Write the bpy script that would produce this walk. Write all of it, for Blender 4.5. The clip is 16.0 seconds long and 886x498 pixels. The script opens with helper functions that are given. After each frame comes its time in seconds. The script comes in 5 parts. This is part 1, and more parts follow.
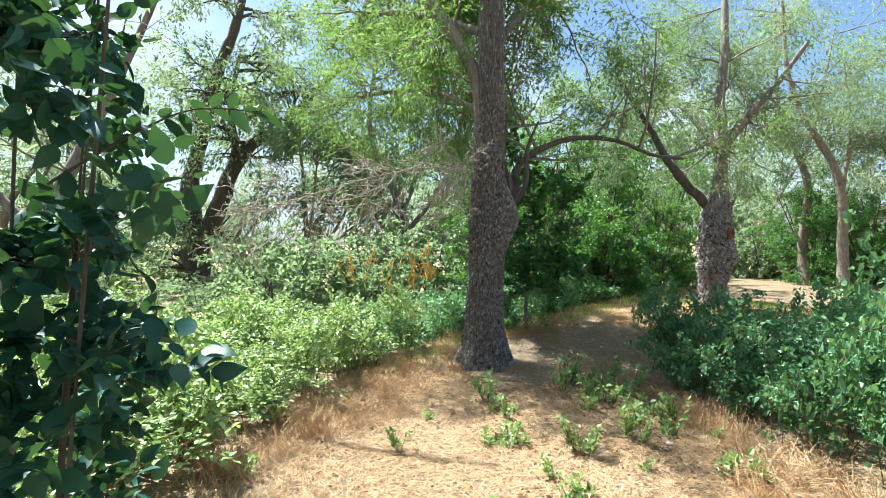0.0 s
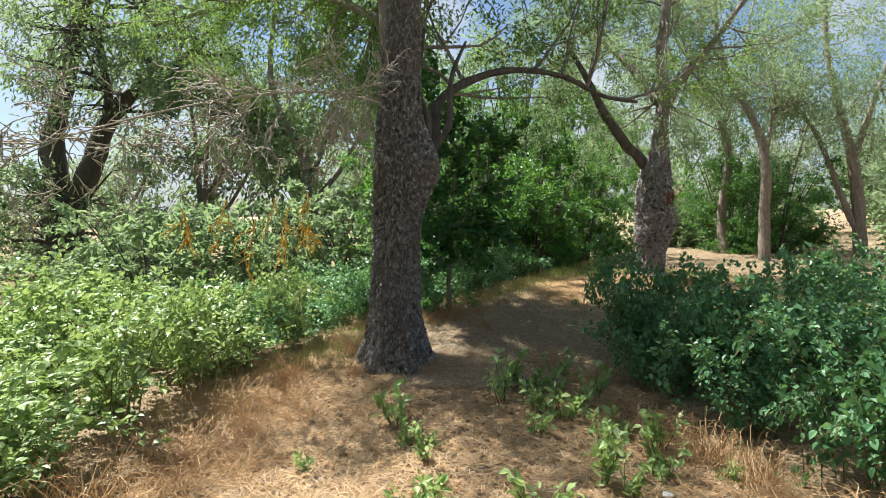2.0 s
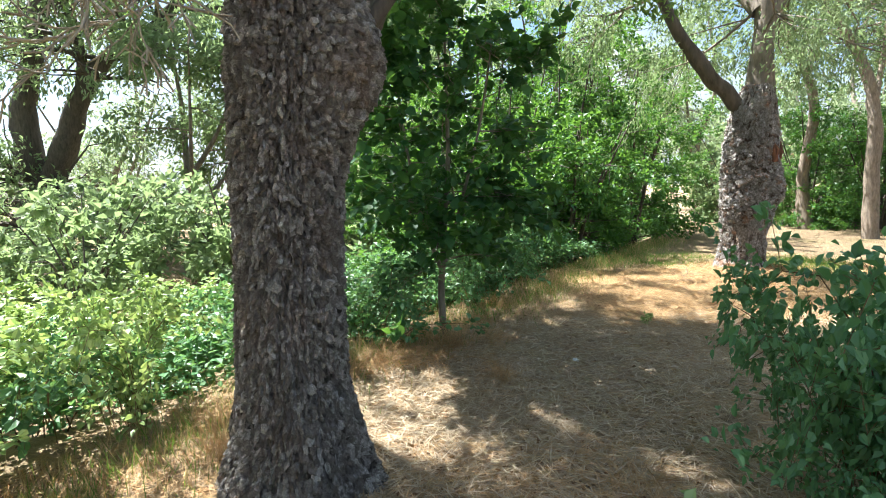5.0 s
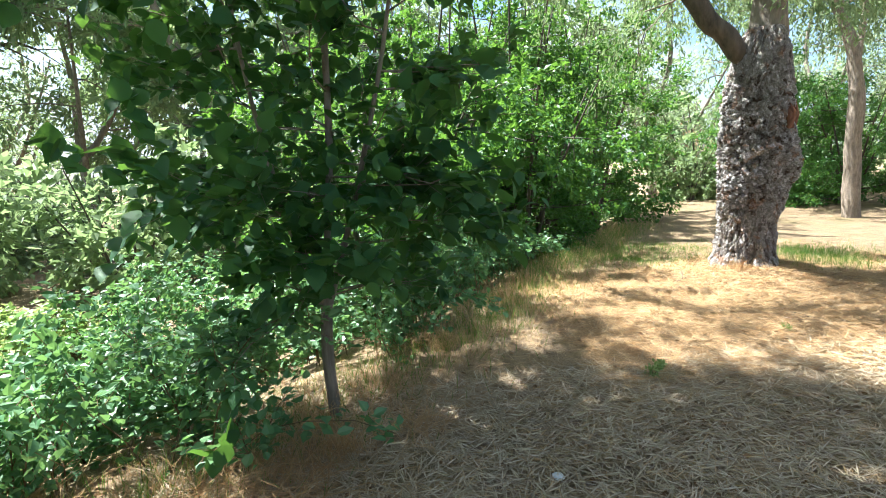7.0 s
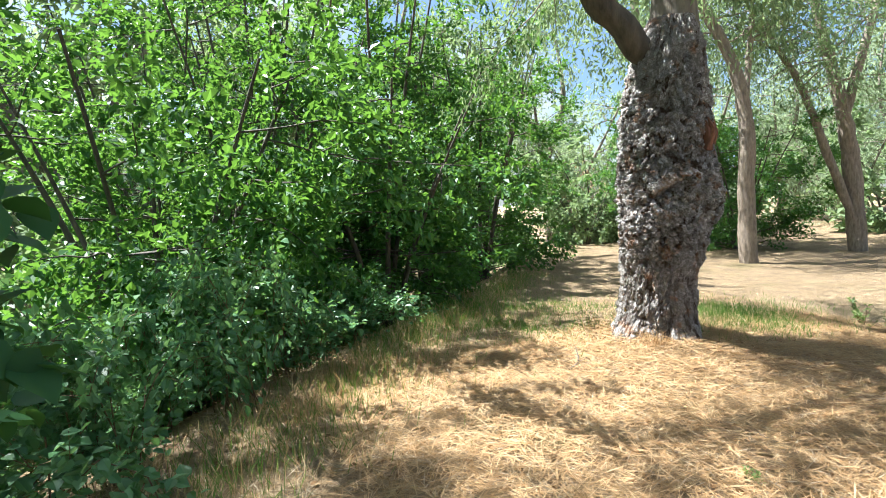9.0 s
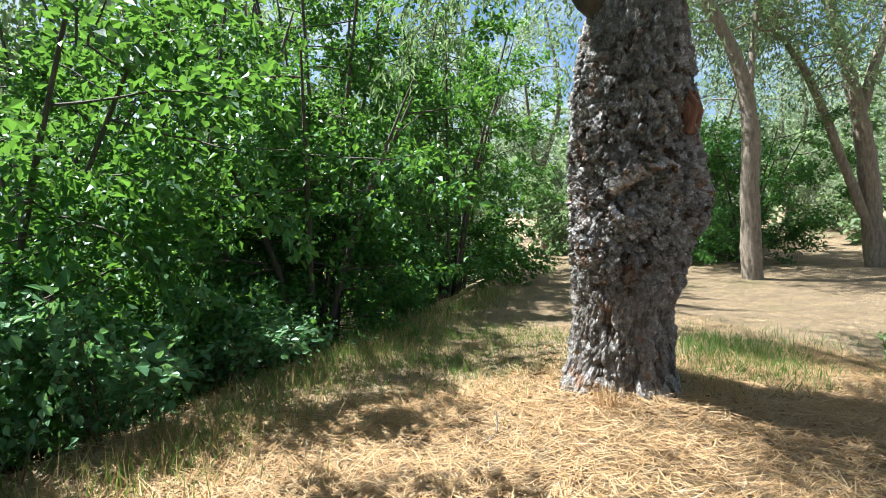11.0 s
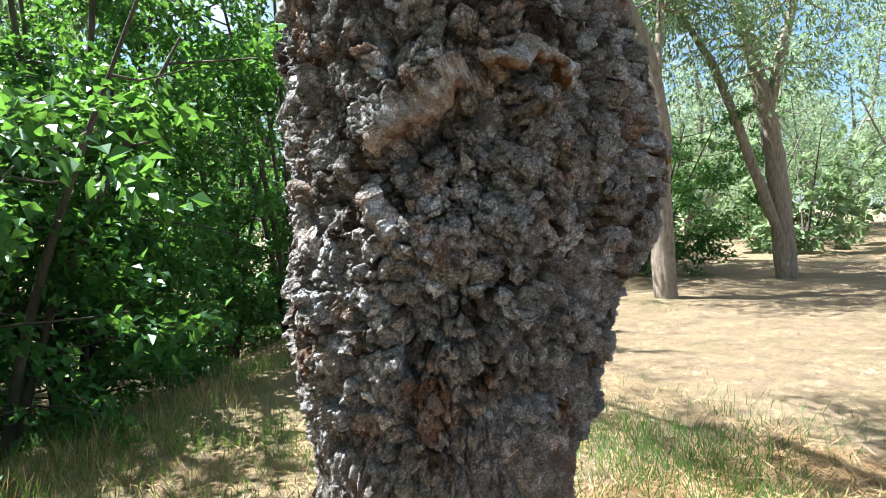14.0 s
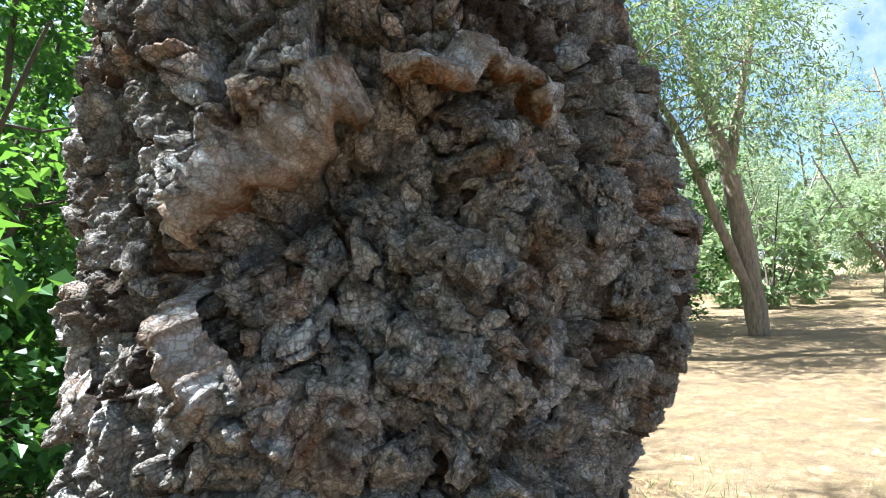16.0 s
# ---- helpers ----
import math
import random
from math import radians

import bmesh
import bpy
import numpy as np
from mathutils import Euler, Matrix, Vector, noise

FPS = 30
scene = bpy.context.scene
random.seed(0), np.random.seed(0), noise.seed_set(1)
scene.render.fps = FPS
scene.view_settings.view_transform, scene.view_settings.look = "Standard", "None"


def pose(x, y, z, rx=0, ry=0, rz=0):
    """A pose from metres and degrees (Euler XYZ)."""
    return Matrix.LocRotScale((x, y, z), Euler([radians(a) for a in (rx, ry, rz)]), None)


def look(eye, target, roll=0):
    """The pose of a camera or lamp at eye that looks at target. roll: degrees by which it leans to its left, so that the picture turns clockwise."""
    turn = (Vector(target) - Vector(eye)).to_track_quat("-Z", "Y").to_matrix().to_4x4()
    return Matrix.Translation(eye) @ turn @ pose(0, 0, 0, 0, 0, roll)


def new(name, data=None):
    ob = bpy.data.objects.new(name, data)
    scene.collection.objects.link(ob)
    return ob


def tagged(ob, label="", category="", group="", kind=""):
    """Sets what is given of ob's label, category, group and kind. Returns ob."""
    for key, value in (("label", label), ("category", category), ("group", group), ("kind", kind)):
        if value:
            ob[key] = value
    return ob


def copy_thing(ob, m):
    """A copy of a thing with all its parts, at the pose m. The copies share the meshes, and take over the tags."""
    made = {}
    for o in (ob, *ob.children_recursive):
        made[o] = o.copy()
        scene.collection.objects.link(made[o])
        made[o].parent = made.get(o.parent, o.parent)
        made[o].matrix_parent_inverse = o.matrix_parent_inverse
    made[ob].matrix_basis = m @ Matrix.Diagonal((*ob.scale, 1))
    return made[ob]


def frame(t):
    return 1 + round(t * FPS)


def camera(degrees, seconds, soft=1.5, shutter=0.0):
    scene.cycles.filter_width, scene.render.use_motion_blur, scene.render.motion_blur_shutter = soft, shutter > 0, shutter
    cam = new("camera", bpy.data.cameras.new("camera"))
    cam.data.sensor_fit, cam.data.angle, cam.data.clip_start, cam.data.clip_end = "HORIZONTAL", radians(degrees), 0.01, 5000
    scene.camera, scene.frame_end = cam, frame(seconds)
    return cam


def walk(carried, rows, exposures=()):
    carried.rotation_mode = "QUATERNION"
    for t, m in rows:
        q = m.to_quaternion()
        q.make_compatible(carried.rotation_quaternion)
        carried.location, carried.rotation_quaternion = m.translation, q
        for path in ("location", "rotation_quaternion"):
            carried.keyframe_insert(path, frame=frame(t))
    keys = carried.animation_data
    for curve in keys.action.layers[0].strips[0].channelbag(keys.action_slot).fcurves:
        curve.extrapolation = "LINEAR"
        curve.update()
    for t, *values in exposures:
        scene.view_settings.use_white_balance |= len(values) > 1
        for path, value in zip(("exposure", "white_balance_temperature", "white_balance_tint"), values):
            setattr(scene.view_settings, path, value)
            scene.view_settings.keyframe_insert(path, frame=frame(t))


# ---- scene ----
cam = camera(80.5, 16.0, soft=1.0)
PATH = [
    (0.0, pose(0.233, -1.394, 1.695, 89.45, -0.30, 2.26)),
    (0.5, pose(0.295, -0.791, 1.612, 89.35, -0.78, -3.72)),
    (1.0, pose(0.343, -0.267, 1.607, 88.10, -0.41, -6.46)),
    (1.5, pose(0.450, 0.239, 1.664, 86.37, 0.16, -6.52)),
    (2.0, pose(0.445, 0.746, 1.545, 86.39, -0.26, -6.39)),
    (2.5, pose(0.510, 1.257, 1.408, 86.41, -0.53, -5.65)),
    (3.0, pose(0.682, 1.786, 1.374, 86.17, -0.37, -4.68)),
    (3.5, pose(0.872, 2.394, 1.317, 86.60, -0.00, -3.95)),
    (6.0, pose(1.477, 5.400, 1.474, 81.82, 1.12, -3.93)),
    (6.5, pose(1.619, 5.944, 1.467, 81.55, 1.52, -5.92)),
    (7.0, pose(1.844, 6.535, 1.442, 81.67, 1.79, -8.80)),
    (7.5, pose(2.146, 7.123, 1.416, 82.29, 1.62, -12.32)),
    (8.0, pose(2.473, 7.637, 1.407, 83.63, 1.47, -15.59)),
    (8.5, pose(2.886, 8.176, 1.354, 85.41, 1.18, -18.61)),
    (11.0, pose(4.457, 9.563, 1.299, 86.90, 0.69, -17.90)),
    (11.5, pose(4.838, 9.910, 1.287, 87.18, 0.93, -18.85)),
    (12.0, pose(5.185, 10.268, 1.269, 87.54, 1.45, -20.26)),
    (12.5, pose(5.508, 10.606, 1.277, 87.77, 2.05, -22.01)),
    (13.0, pose(5.780, 10.918, 1.291, 87.45, 1.67, -23.87)),
    (13.5, pose(6.006, 11.214, 1.287, 87.24, 1.01, -25.75)),
    (14.0, pose(6.190, 11.460, 1.300, 87.82, 1.17, -27.11)),
    (14.5, pose(6.335, 11.661, 1.337, 89.60, 1.83, -28.18)),
    (15.0, pose(6.419, 11.789, 1.375, 91.79, 2.02, -29.28)),
    (15.5, pose(6.459, 11.828, 1.399, 93.32, 1.75, -30.09)),
    (16.0, pose(6.503, 11.847, 1.402, 93.74, 1.72, -30.40)),
]
walk(cam, PATH, [(0.0, 1.95, 5450, 4), (0.8, 1.48, 5600, 5), (3.7, 1.75, 5950, 8), (5.8, 2.45, 5700, 6), (8.5, 2.2, 5650, 6), (11.0, 1.75, 5500, 4), (13.5, 2.1, 5450, 5), (16.0, 2.4, 5450, 5)])

# ---- sky, sun ----
SUN_FROM = Vector((-0.60, 0.50, 1.25)).normalized()
world = bpy.data.worlds.new("sky")
scene.world = world
world.use_nodes = True
wn = world.node_tree.nodes
sky = wn.new("ShaderNodeTexSky")
sky.sky_type = 'NISHITA'
sky.sun_disc = False
sky.sun_elevation = math.asin(SUN_FROM.z)
sky.sun_rotation = math.atan2(SUN_FROM.x, SUN_FROM.y)
sky.air_density, sky.dust_density, sky.ozone_density = 1.0, 1.6, 1.0
# broken white cloud over the blue
wl = world.node_tree.links
where = wn.new("ShaderNodeTexCoord")
puffs = wn.new("ShaderNodeTexNoise")
puffs.inputs["Scale"].default_value, puffs.inputs["Detail"].default_value, puffs.inputs["Roughness"].default_value = 3.2, 6, 0.6
wl.new(where.outputs["Generated"], puffs.inputs["Vector"])
cover = wn.new("ShaderNodeValToRGB")
cover.color_ramp.elements[0].position, cover.color_ramp.elements[1].position = 0.47, 0.62
wl.new(puffs.outputs[0], cover.inputs[0])
clouded = wn.new("ShaderNodeMix")
clouded.data_type = 'RGBA'
wl.new(cover.outputs[0], clouded.inputs[0])
wl.new(sky.outputs[0], clouded.inputs[6])
clouded.inputs[7].default_value = (5.2, 5.3, 5.5, 1)
wl.new(clouded.outputs[2], wn["Background"].inputs[0])
wn["Background"].inputs[1].default_value = 0.05
sun = bpy.data.lights.new("sun", 'SUN')
sun.energy, sun.angle, sun.color = 5.0, radians(0.6), (1.0, 0.93, 0.82)
sun_ob = new("sun", sun)
sun_ob.matrix_world = look(SUN_FROM * 50, (0, 0, 0))

# ---- numeric helpers ----
rng = np.random.default_rng(7)


def hash3(i, j, k, s=0):
    n = (i.astype(np.int64) * 73856093) ^ (j.astype(np.int64) * 19349663) ^ (k.astype(np.int64) * 83492791) ^ (s * 2654435761)
    n = (n ^ (n >> 13)) * 1274126177
    n = n ^ (n >> 16)
    return (n & 0xFFFFF) / float(0xFFFFF)


def vnoise(x, y, z, s=0):
    x, y, z = np.broadcast_arrays(np.asarray(x, float), np.asarray(y, float), np.asarray(z, float))
    i, j, k = np.floor(x).astype(np.int64), np.floor(y).astype(np.int64), np.floor(z).astype(np.int64)
    f, g, h = x - i, y - j, z - k
    f, g, h = f * f * (3 - 2 * f), g * g * (3 - 2 * g), h * h * (3 - 2 * h)
    def at(a, b, c):
        return hash3(i + a, j + b, k + c, s)
    lo = (at(0, 0, 0) * (1 - f) + at(1, 0, 0) * f) * (1 - g) + (at(0, 1, 0) * (1 - f) + at(1, 1, 0) * f) * g
    hi = (at(0, 0, 1) * (1 - f) + at(1, 0, 1) * f) * (1 - g) + (at(0, 1, 1) * (1 - f) + at(1, 1, 1) * f) * g
    return (lo * (1 - h) + hi * h) * 2 - 1


def fbm(x, y, z, octaves=3, s=0):
    total, amp = 0.0, 1.0
    for o in range(octaves):
        total = total + amp * vnoise(x * 2 ** o, y * 2 ** o, z * 2 ** o, s + o)
        amp *= 0.5
    return total


def smooth(a, b, x):
    t = np.clip((x - a) / (b - a), 0, 1)
    return t * t * (3 - 2 * t)


def cells(u, v, n_around, circ, cv, seed):
    """Jittered cells on a wrapped strip: nearest and second distance (in cell units), cell number, offset from the cell's centre."""
    cu = circ / n_around
    a, b = u / cu, v / cv
    ia, ib = np.floor(a).astype(np.int64), np.floor(b).astype(np.int64)
    f1 = np.full(u.shape, 9.0)
    f2 = np.full(u.shape, 9.0)
    idn, ou, ov = np.zeros(u.shape), np.zeros(u.shape), np.zeros(u.shape)
    for da in (-1, 0, 1):
        for db in (-1, 0, 1):
            ca, cb = ia + da, ib + db
            w = np.mod(ca, n_around)
            px = ca + 0.5 + 0.84 * (hash3(w, cb, np.zeros_like(w), seed) - 0.5)
            py = cb + 0.5 + 0.84 * (hash3(w, cb, np.ones_like(w), seed) - 0.5)
            d = np.hypot(a - px, b - py)
            near = d < f1
            f2 = np.where(near, f1, np.minimum(f2, d))
            idn = np.where(near, hash3(w, cb, np.full_like(w, 2), seed), idn)
            ou, ov = np.where(near, a - px, ou), np.where(near, b - py, ov)
            f1 = np.where(near, d, f1)
    return f1, f2, idn, ou, ov


def ground_z(x, y):
    x, y = np.asarray(x, float), np.asarray(y, float)
    z = np.interp(y, [-8, 4, 7, 9, 10.5, 12, 20, 60], [-0.25, -0.31, -0.34, -0.17, -0.05, 0.02, 0.0, 0.3])
    edge = np.interp(y, [6, 8.5, 10.2, 11.2, 13.3, 17.2, 25, 45], [-2.5, 0.1, 1.6, 2.75, 4.15, 7.4, 13, 30])
    z = z - 1.2 * smooth(0.0, 3.2, (edge - x) * 0.72) * smooth(6.5, 10, y)
    z = z + 0.045 * np.maximum(0, x - 15)
    z = z + 0.13 * np.exp(-((x - 6.82) ** 2 + (y - 12.72) ** 2) / 0.85 ** 2)
    z = z + 0.04 * np.exp(-((x - 0.57) ** 2 + (y - 7.14) ** 2) / 0.6 ** 2)
    z = z + 0.05 * vnoise(x * 0.5, y * 0.5, 0.3, 3) + 0.02 * vnoise(x * 2.1, y * 2.1, 0.3, 4)
    return z


# ---- mesh helpers ----
def mesh_np(name, verts, polys, material=None, smooth_shade=False):
    """A mesh from arrays: polys is (n, k), all of one size, or a list of such arrays."""
    if not isinstance(polys, list):
        polys = [polys]
    me = bpy.data.meshes.new(name)
    verts = np.asarray(verts, np.float32)
    loops = np.concatenate([p.reshape(-1) for p in polys]).astype(np.int32)
    totals = np.concatenate([np.full(len(p), p.shape[1]) for p in polys]).astype(np.int32)
    me.vertices.add(len(verts))
    me.vertices.foreach_set("co", verts.reshape(-1))
    me.loops.add(len(loops))
    me.loops.foreach_set("vertex_index", loops)
    me.polygons.add(len(totals))
    me.polygons.foreach_set("loop_start", (np.cumsum(totals) - totals).astype(np.int32))
    me.polygons.foreach_set("use_smooth", np.full(len(totals), smooth_shade))
    me.update(calc_edges=True)
    if material:
        me.materials.append(material)
    return me


class Soup:
    """Gathers pieces of geometry for one mesh."""
    def __init__(self):
        self.v, self.p, self.n = [], {}, 0

    def add(self, verts, polys):
        verts, polys = np.asarray(verts, float), np.asarray(polys)
        self.v.append(verts)
        self.p.setdefault(polys.shape[1], []).append(polys + self.n)
        self.n += len(verts)

    def mesh(self, name, material, smooth_shade=False):
        return mesh_np(name, np.concatenate(self.v), [np.concatenate(q) for q in self.p.values()], material, smooth_shade)


def tube(soup, pts, radii, sides=7, rough=0.0, seed=0):
    pts, radii = np.asarray(pts, float), np.asarray(radii, float)
    tang = np.gradient(pts, axis=0)
    tang /= np.linalg.norm(tang, axis=1)[:, None] + 1e-9
    ref = np.array([0.31, 0.95, 0.02]) if abs(tang[0][1]) < 0.9 else np.array([1.0, 0.1, 0])
    side = np.cross(tang, ref)
    side /= np.linalg.norm(side, axis=1)[:, None] + 1e-9
    other = np.cross(tang, side)
    a = np.arange(sides) * 2 * np.pi / sides
    ring = side[:, None, :] * np.cos(a)[None, :, None] + other[:, None, :] * np.sin(a)[None, :, None]
    rr = radii[:, None] * np.ones(sides)[None]
    v = pts[:, None, :] + ring * rr[:, :, None]
    if rough:
        q = v * 6
        v = v + ring * (rr * rough * vnoise(q[..., 0], q[..., 1], q[..., 2] * 0.5, seed))[:, :, None]
    m = len(pts)
    i, j = np.meshgrid(np.arange(m - 1), np.arange(sides), indexing="ij")
    jn = (j + 1) % sides
    quads = np.stack([i * sides + j, i * sides + jn, (i + 1) * sides + jn, (i + 1) * sides + j], -1).reshape(-1, 4)
    soup.add(v.reshape(-1, 3), quads)
    soup.add(v[-1], np.arange(sides)[None])


def unit(a):
    return a / (np.linalg.norm(a, axis=-1, keepdims=True) + 1e-9)


def leaf_mesh(name, pos, way, nrm, length, width, material, broad=False, droop=0.15):
    """One folded leaf for each position: pointed diamonds, or broad ovate leaves."""
    pos, way = np.asarray(pos, float), unit(np.asarray(way, float))
    side = unit(np.cross(way, nrm))
    up = np.cross(side, way)
    n = len(pos)
    ln, wd = np.broadcast_to(length, n)[:, None], np.broadcast_to(width, n)[:, None]
    tip = pos + way * ln - up * ln * droop
    base = np.arange(n)[:, None]
    if broad == 'fine':
        rows = [(0.0, 0.0, 0.0), (0.1, 0.30, 0.02), (0.34, 0.50, 0.05), (0.62, 0.40, 0.03), (0.84, 0.18, -0.04), (1.0, 0.0, -0.14)]
        cols = []
        for l, w, h in rows:
            mid = pos + way * ln * l + up * ln * h
            cols += [mid] if w == 0 else [mid - up * wd * w * 0.22, mid + side * wd * w, mid - side * wd * w]
        v = np.stack(cols, 1).reshape(-1, 3)
        tri = np.array([[0, 2, 1], [0, 1, 3], [10, 11, 13], [10, 13, 12]])
        quad = np.array([q for k in range(3) for q in ([1 + 3 * k, 2 + 3 * k, 5 + 3 * k, 4 + 3 * k], [1 + 3 * k, 4 + 3 * k, 6 + 3 * k, 3 + 3 * k])])
        o = np.arange(n)[:, None, None] * 14
        return mesh_np(name, v, [(o + tri[None]).reshape(-1, 3), (o + quad[None]).reshape(-1, 4)], material, True)
    if not broad:
        a = pos + way * ln * 0.45 + side * wd * 0.5 + up * wd * 0.18
        b = pos + way * ln * 0.45 - side * wd * 0.5 + up * wd * 0.18
        v = np.stack([pos, a, tip, b], 1).reshape(-1, 3)
        f = np.concatenate([base * 4 + np.array([[0, 1, 2]]), base * 4 + np.array([[0, 2, 3]])])
        return mesh_np(name, v, f, material)
    def pt(l, w, h):
        return pos + way * ln * l + side * wd * w + up * wd * h
    v = np.stack([pos, pt(0.18, 0.38, 0.12), pt(0.55, 0.47, 0.16), tip, pt(0.55, -0.47, 0.16), pt(0.18, -0.38, 0.12)], 1).reshape(-1, 3)
    f = np.concatenate([base * 6 + np.array([[0, 1, 2, 3]]), base * 6 + np.array([[0, 3, 4, 5]])])
    return mesh_np(name, v, f, material)


def part(name, data, parent, label="", kind=""):
    ob = new(name, data)
    ob.parent = parent
    return tagged(ob, label=label, kind=kind)


def thing(name, label, category, at=(0, 0, 0), group="", kind=""):
    ob = new(name)
    ob.location = at
    return tagged(ob, label=label, category=category, group=group, kind=kind)


def grow(r, p, d, length, radius, level, out, up=0.1, wander=0.22, kids=(3, 5), spread=0.8, seg=6, shrink=0.62):
    """A branch and, below it, its side branches: out gets (points, radii, level)."""
    p, d = np.array(p, float), unit(np.array(d, float))
    pts, step = [p], length / seg
    for i in range(seg):
        d = unit(d + r.normal(0, wander, 3) * 0.6 + np.array([0, 0, up]) * 0.5)
        pts.append(pts[-1] + d * step)
    radii = radius * np.linspace(1, 0.35, seg + 1)
    out.append((np.array(pts), radii, level))
    if level <= 0:
        return
    for c in range(r.integers(kids[0], kids[1] + 1)):
        k = r.integers(max(1, seg // 3), seg + 1)
        dd = unit(np.array(pts[k]) - pts[k - 1])
        turn = unit(np.cross(dd, r.normal(0, 1, 3)))
        nd = unit(dd + turn * spread * r.uniform(0.6, 1.3))
        grow(r, pts[k], nd, length * shrink * r.uniform(0.7, 1.2), radii[k] * 0.62, level - 1, out, up, wander, kids, spread, max(3, seg - 1), shrink)


def twig_leaves(r, branches, count, scatter, hang=0.3, flat=0.6):
    """Leaf bases, directions and normals, count of them spread along the last branches."""
    last = [q[0] for q in branches if q[2] <= 0]
    size = np.array([np.linalg.norm(np.diff(p, axis=0), axis=1).sum() for p in last])
    share = np.maximum(1, (count * size / size.sum()).astype(int))
    pos, way = [], []
    for pts, n in zip(last, share):
        t = r.uniform(0.1, 1, n) * (len(pts) - 1)
        i = np.minimum(t.astype(int), len(pts) - 2)
        f = (t - i)[:, None]
        pos.append(pts[i] * (1 - f) + pts[i + 1] * f + r.normal(0, scatter, (n, 3)))
        way.append(unit(pts[i + 1] - pts[i]) + r.normal(0, 0.8, (n, 3)) - np.array([0, 0, hang]))
    pos, way = np.concatenate(pos), np.concatenate(way)
    nrm = unit(np.array([0, 0, 1.0]) * flat + r.normal(0, 0.45, pos.shape))
    return pos, unit(way), nrm


# ---- materials ----
def material(name):
    m = bpy.data.materials.new(name)
    m.use_nodes = True
    nt = m.node_tree
    return m, nt, nt.nodes, nt.links, nt.nodes["Principled BSDF"]


def ramp(nt, stops):
    n = nt.nodes.new("ShaderNodeValToRGB")
    el = n.color_ramp.elements
    while len(el) < len(stops):
        el.new(0.5)
    for e, (p, c) in zip(el, stops):
        e.position, e.color = p, (*c, 1)
    return n


def noise_node(nt, scale, detail=4, rough=0.6, vector=None):
    n = nt.nodes.new("ShaderNodeTexNoise")
    n.inputs["Scale"].default_value, n.inputs["Detail"].default_value, n.inputs["Roughness"].default_value = scale, detail, rough
    if vector is not None:
        nt.links.new(vector, n.inputs["Vector"])
    return n


def mix_node(nt, fac, a, b, blend='MIX'):
    n = nt.nodes.new("ShaderNodeMix")
    n.data_type, n.blend_type = 'RGBA', blend
    for sock, val in ((n.inputs[0], fac), (n.inputs[6], a), (n.inputs[7], b)):
        if hasattr(val, "is_linked"):
            nt.links.new(val, sock)
        elif isinstance(val, tuple):
            sock.default_value = (*val, 1)
        else:
            sock.default_value = val
    return n.outputs[2]


def leaf_material(name, dark, mid, light, through_amount=0.4, glow=(0.45, 0.62, 0.06), rough=0.58, shine=0.22):
    m, nt, nodes, links, bsdf = material(name)
    geo = nodes.new("ShaderNodeNewGeometry")
    rmp = ramp(nt, [(0.0, dark), (0.55, mid), (1.0, light)])
    links.new(geo.outputs["Random Per Island"], rmp.inputs[0])
    pos = nodes.new("ShaderNodeNewGeometry")
    big = noise_node(nt, 0.9, 2, 0.5, pos.outputs["Position"])
    col = mix_node(nt, 0.35, rmp.outputs[0], mix_node(nt, big.outputs[0], dark, light))
    links.new(col, bsdf.inputs["Base Color"])
    bsdf.inputs["Roughness"].default_value = rough
    bsdf.inputs["Specular IOR Level"].default_value = shine
    tr = nodes.new("ShaderNodeBsdfTranslucent")
    links.new(mix_node(nt, 0.5, col, glow), tr.inputs[0])
    mixer = nodes.new("ShaderNodeMixShader")
    mixer.inputs[0].default_value = through_amount
    links.new(bsdf.outputs[0], mixer.inputs[1])
    links.new(tr.outputs[0], mixer.inputs[2])
    links.new(mixer.outputs[0], nodes["Material Output"].inputs[0])
    return m


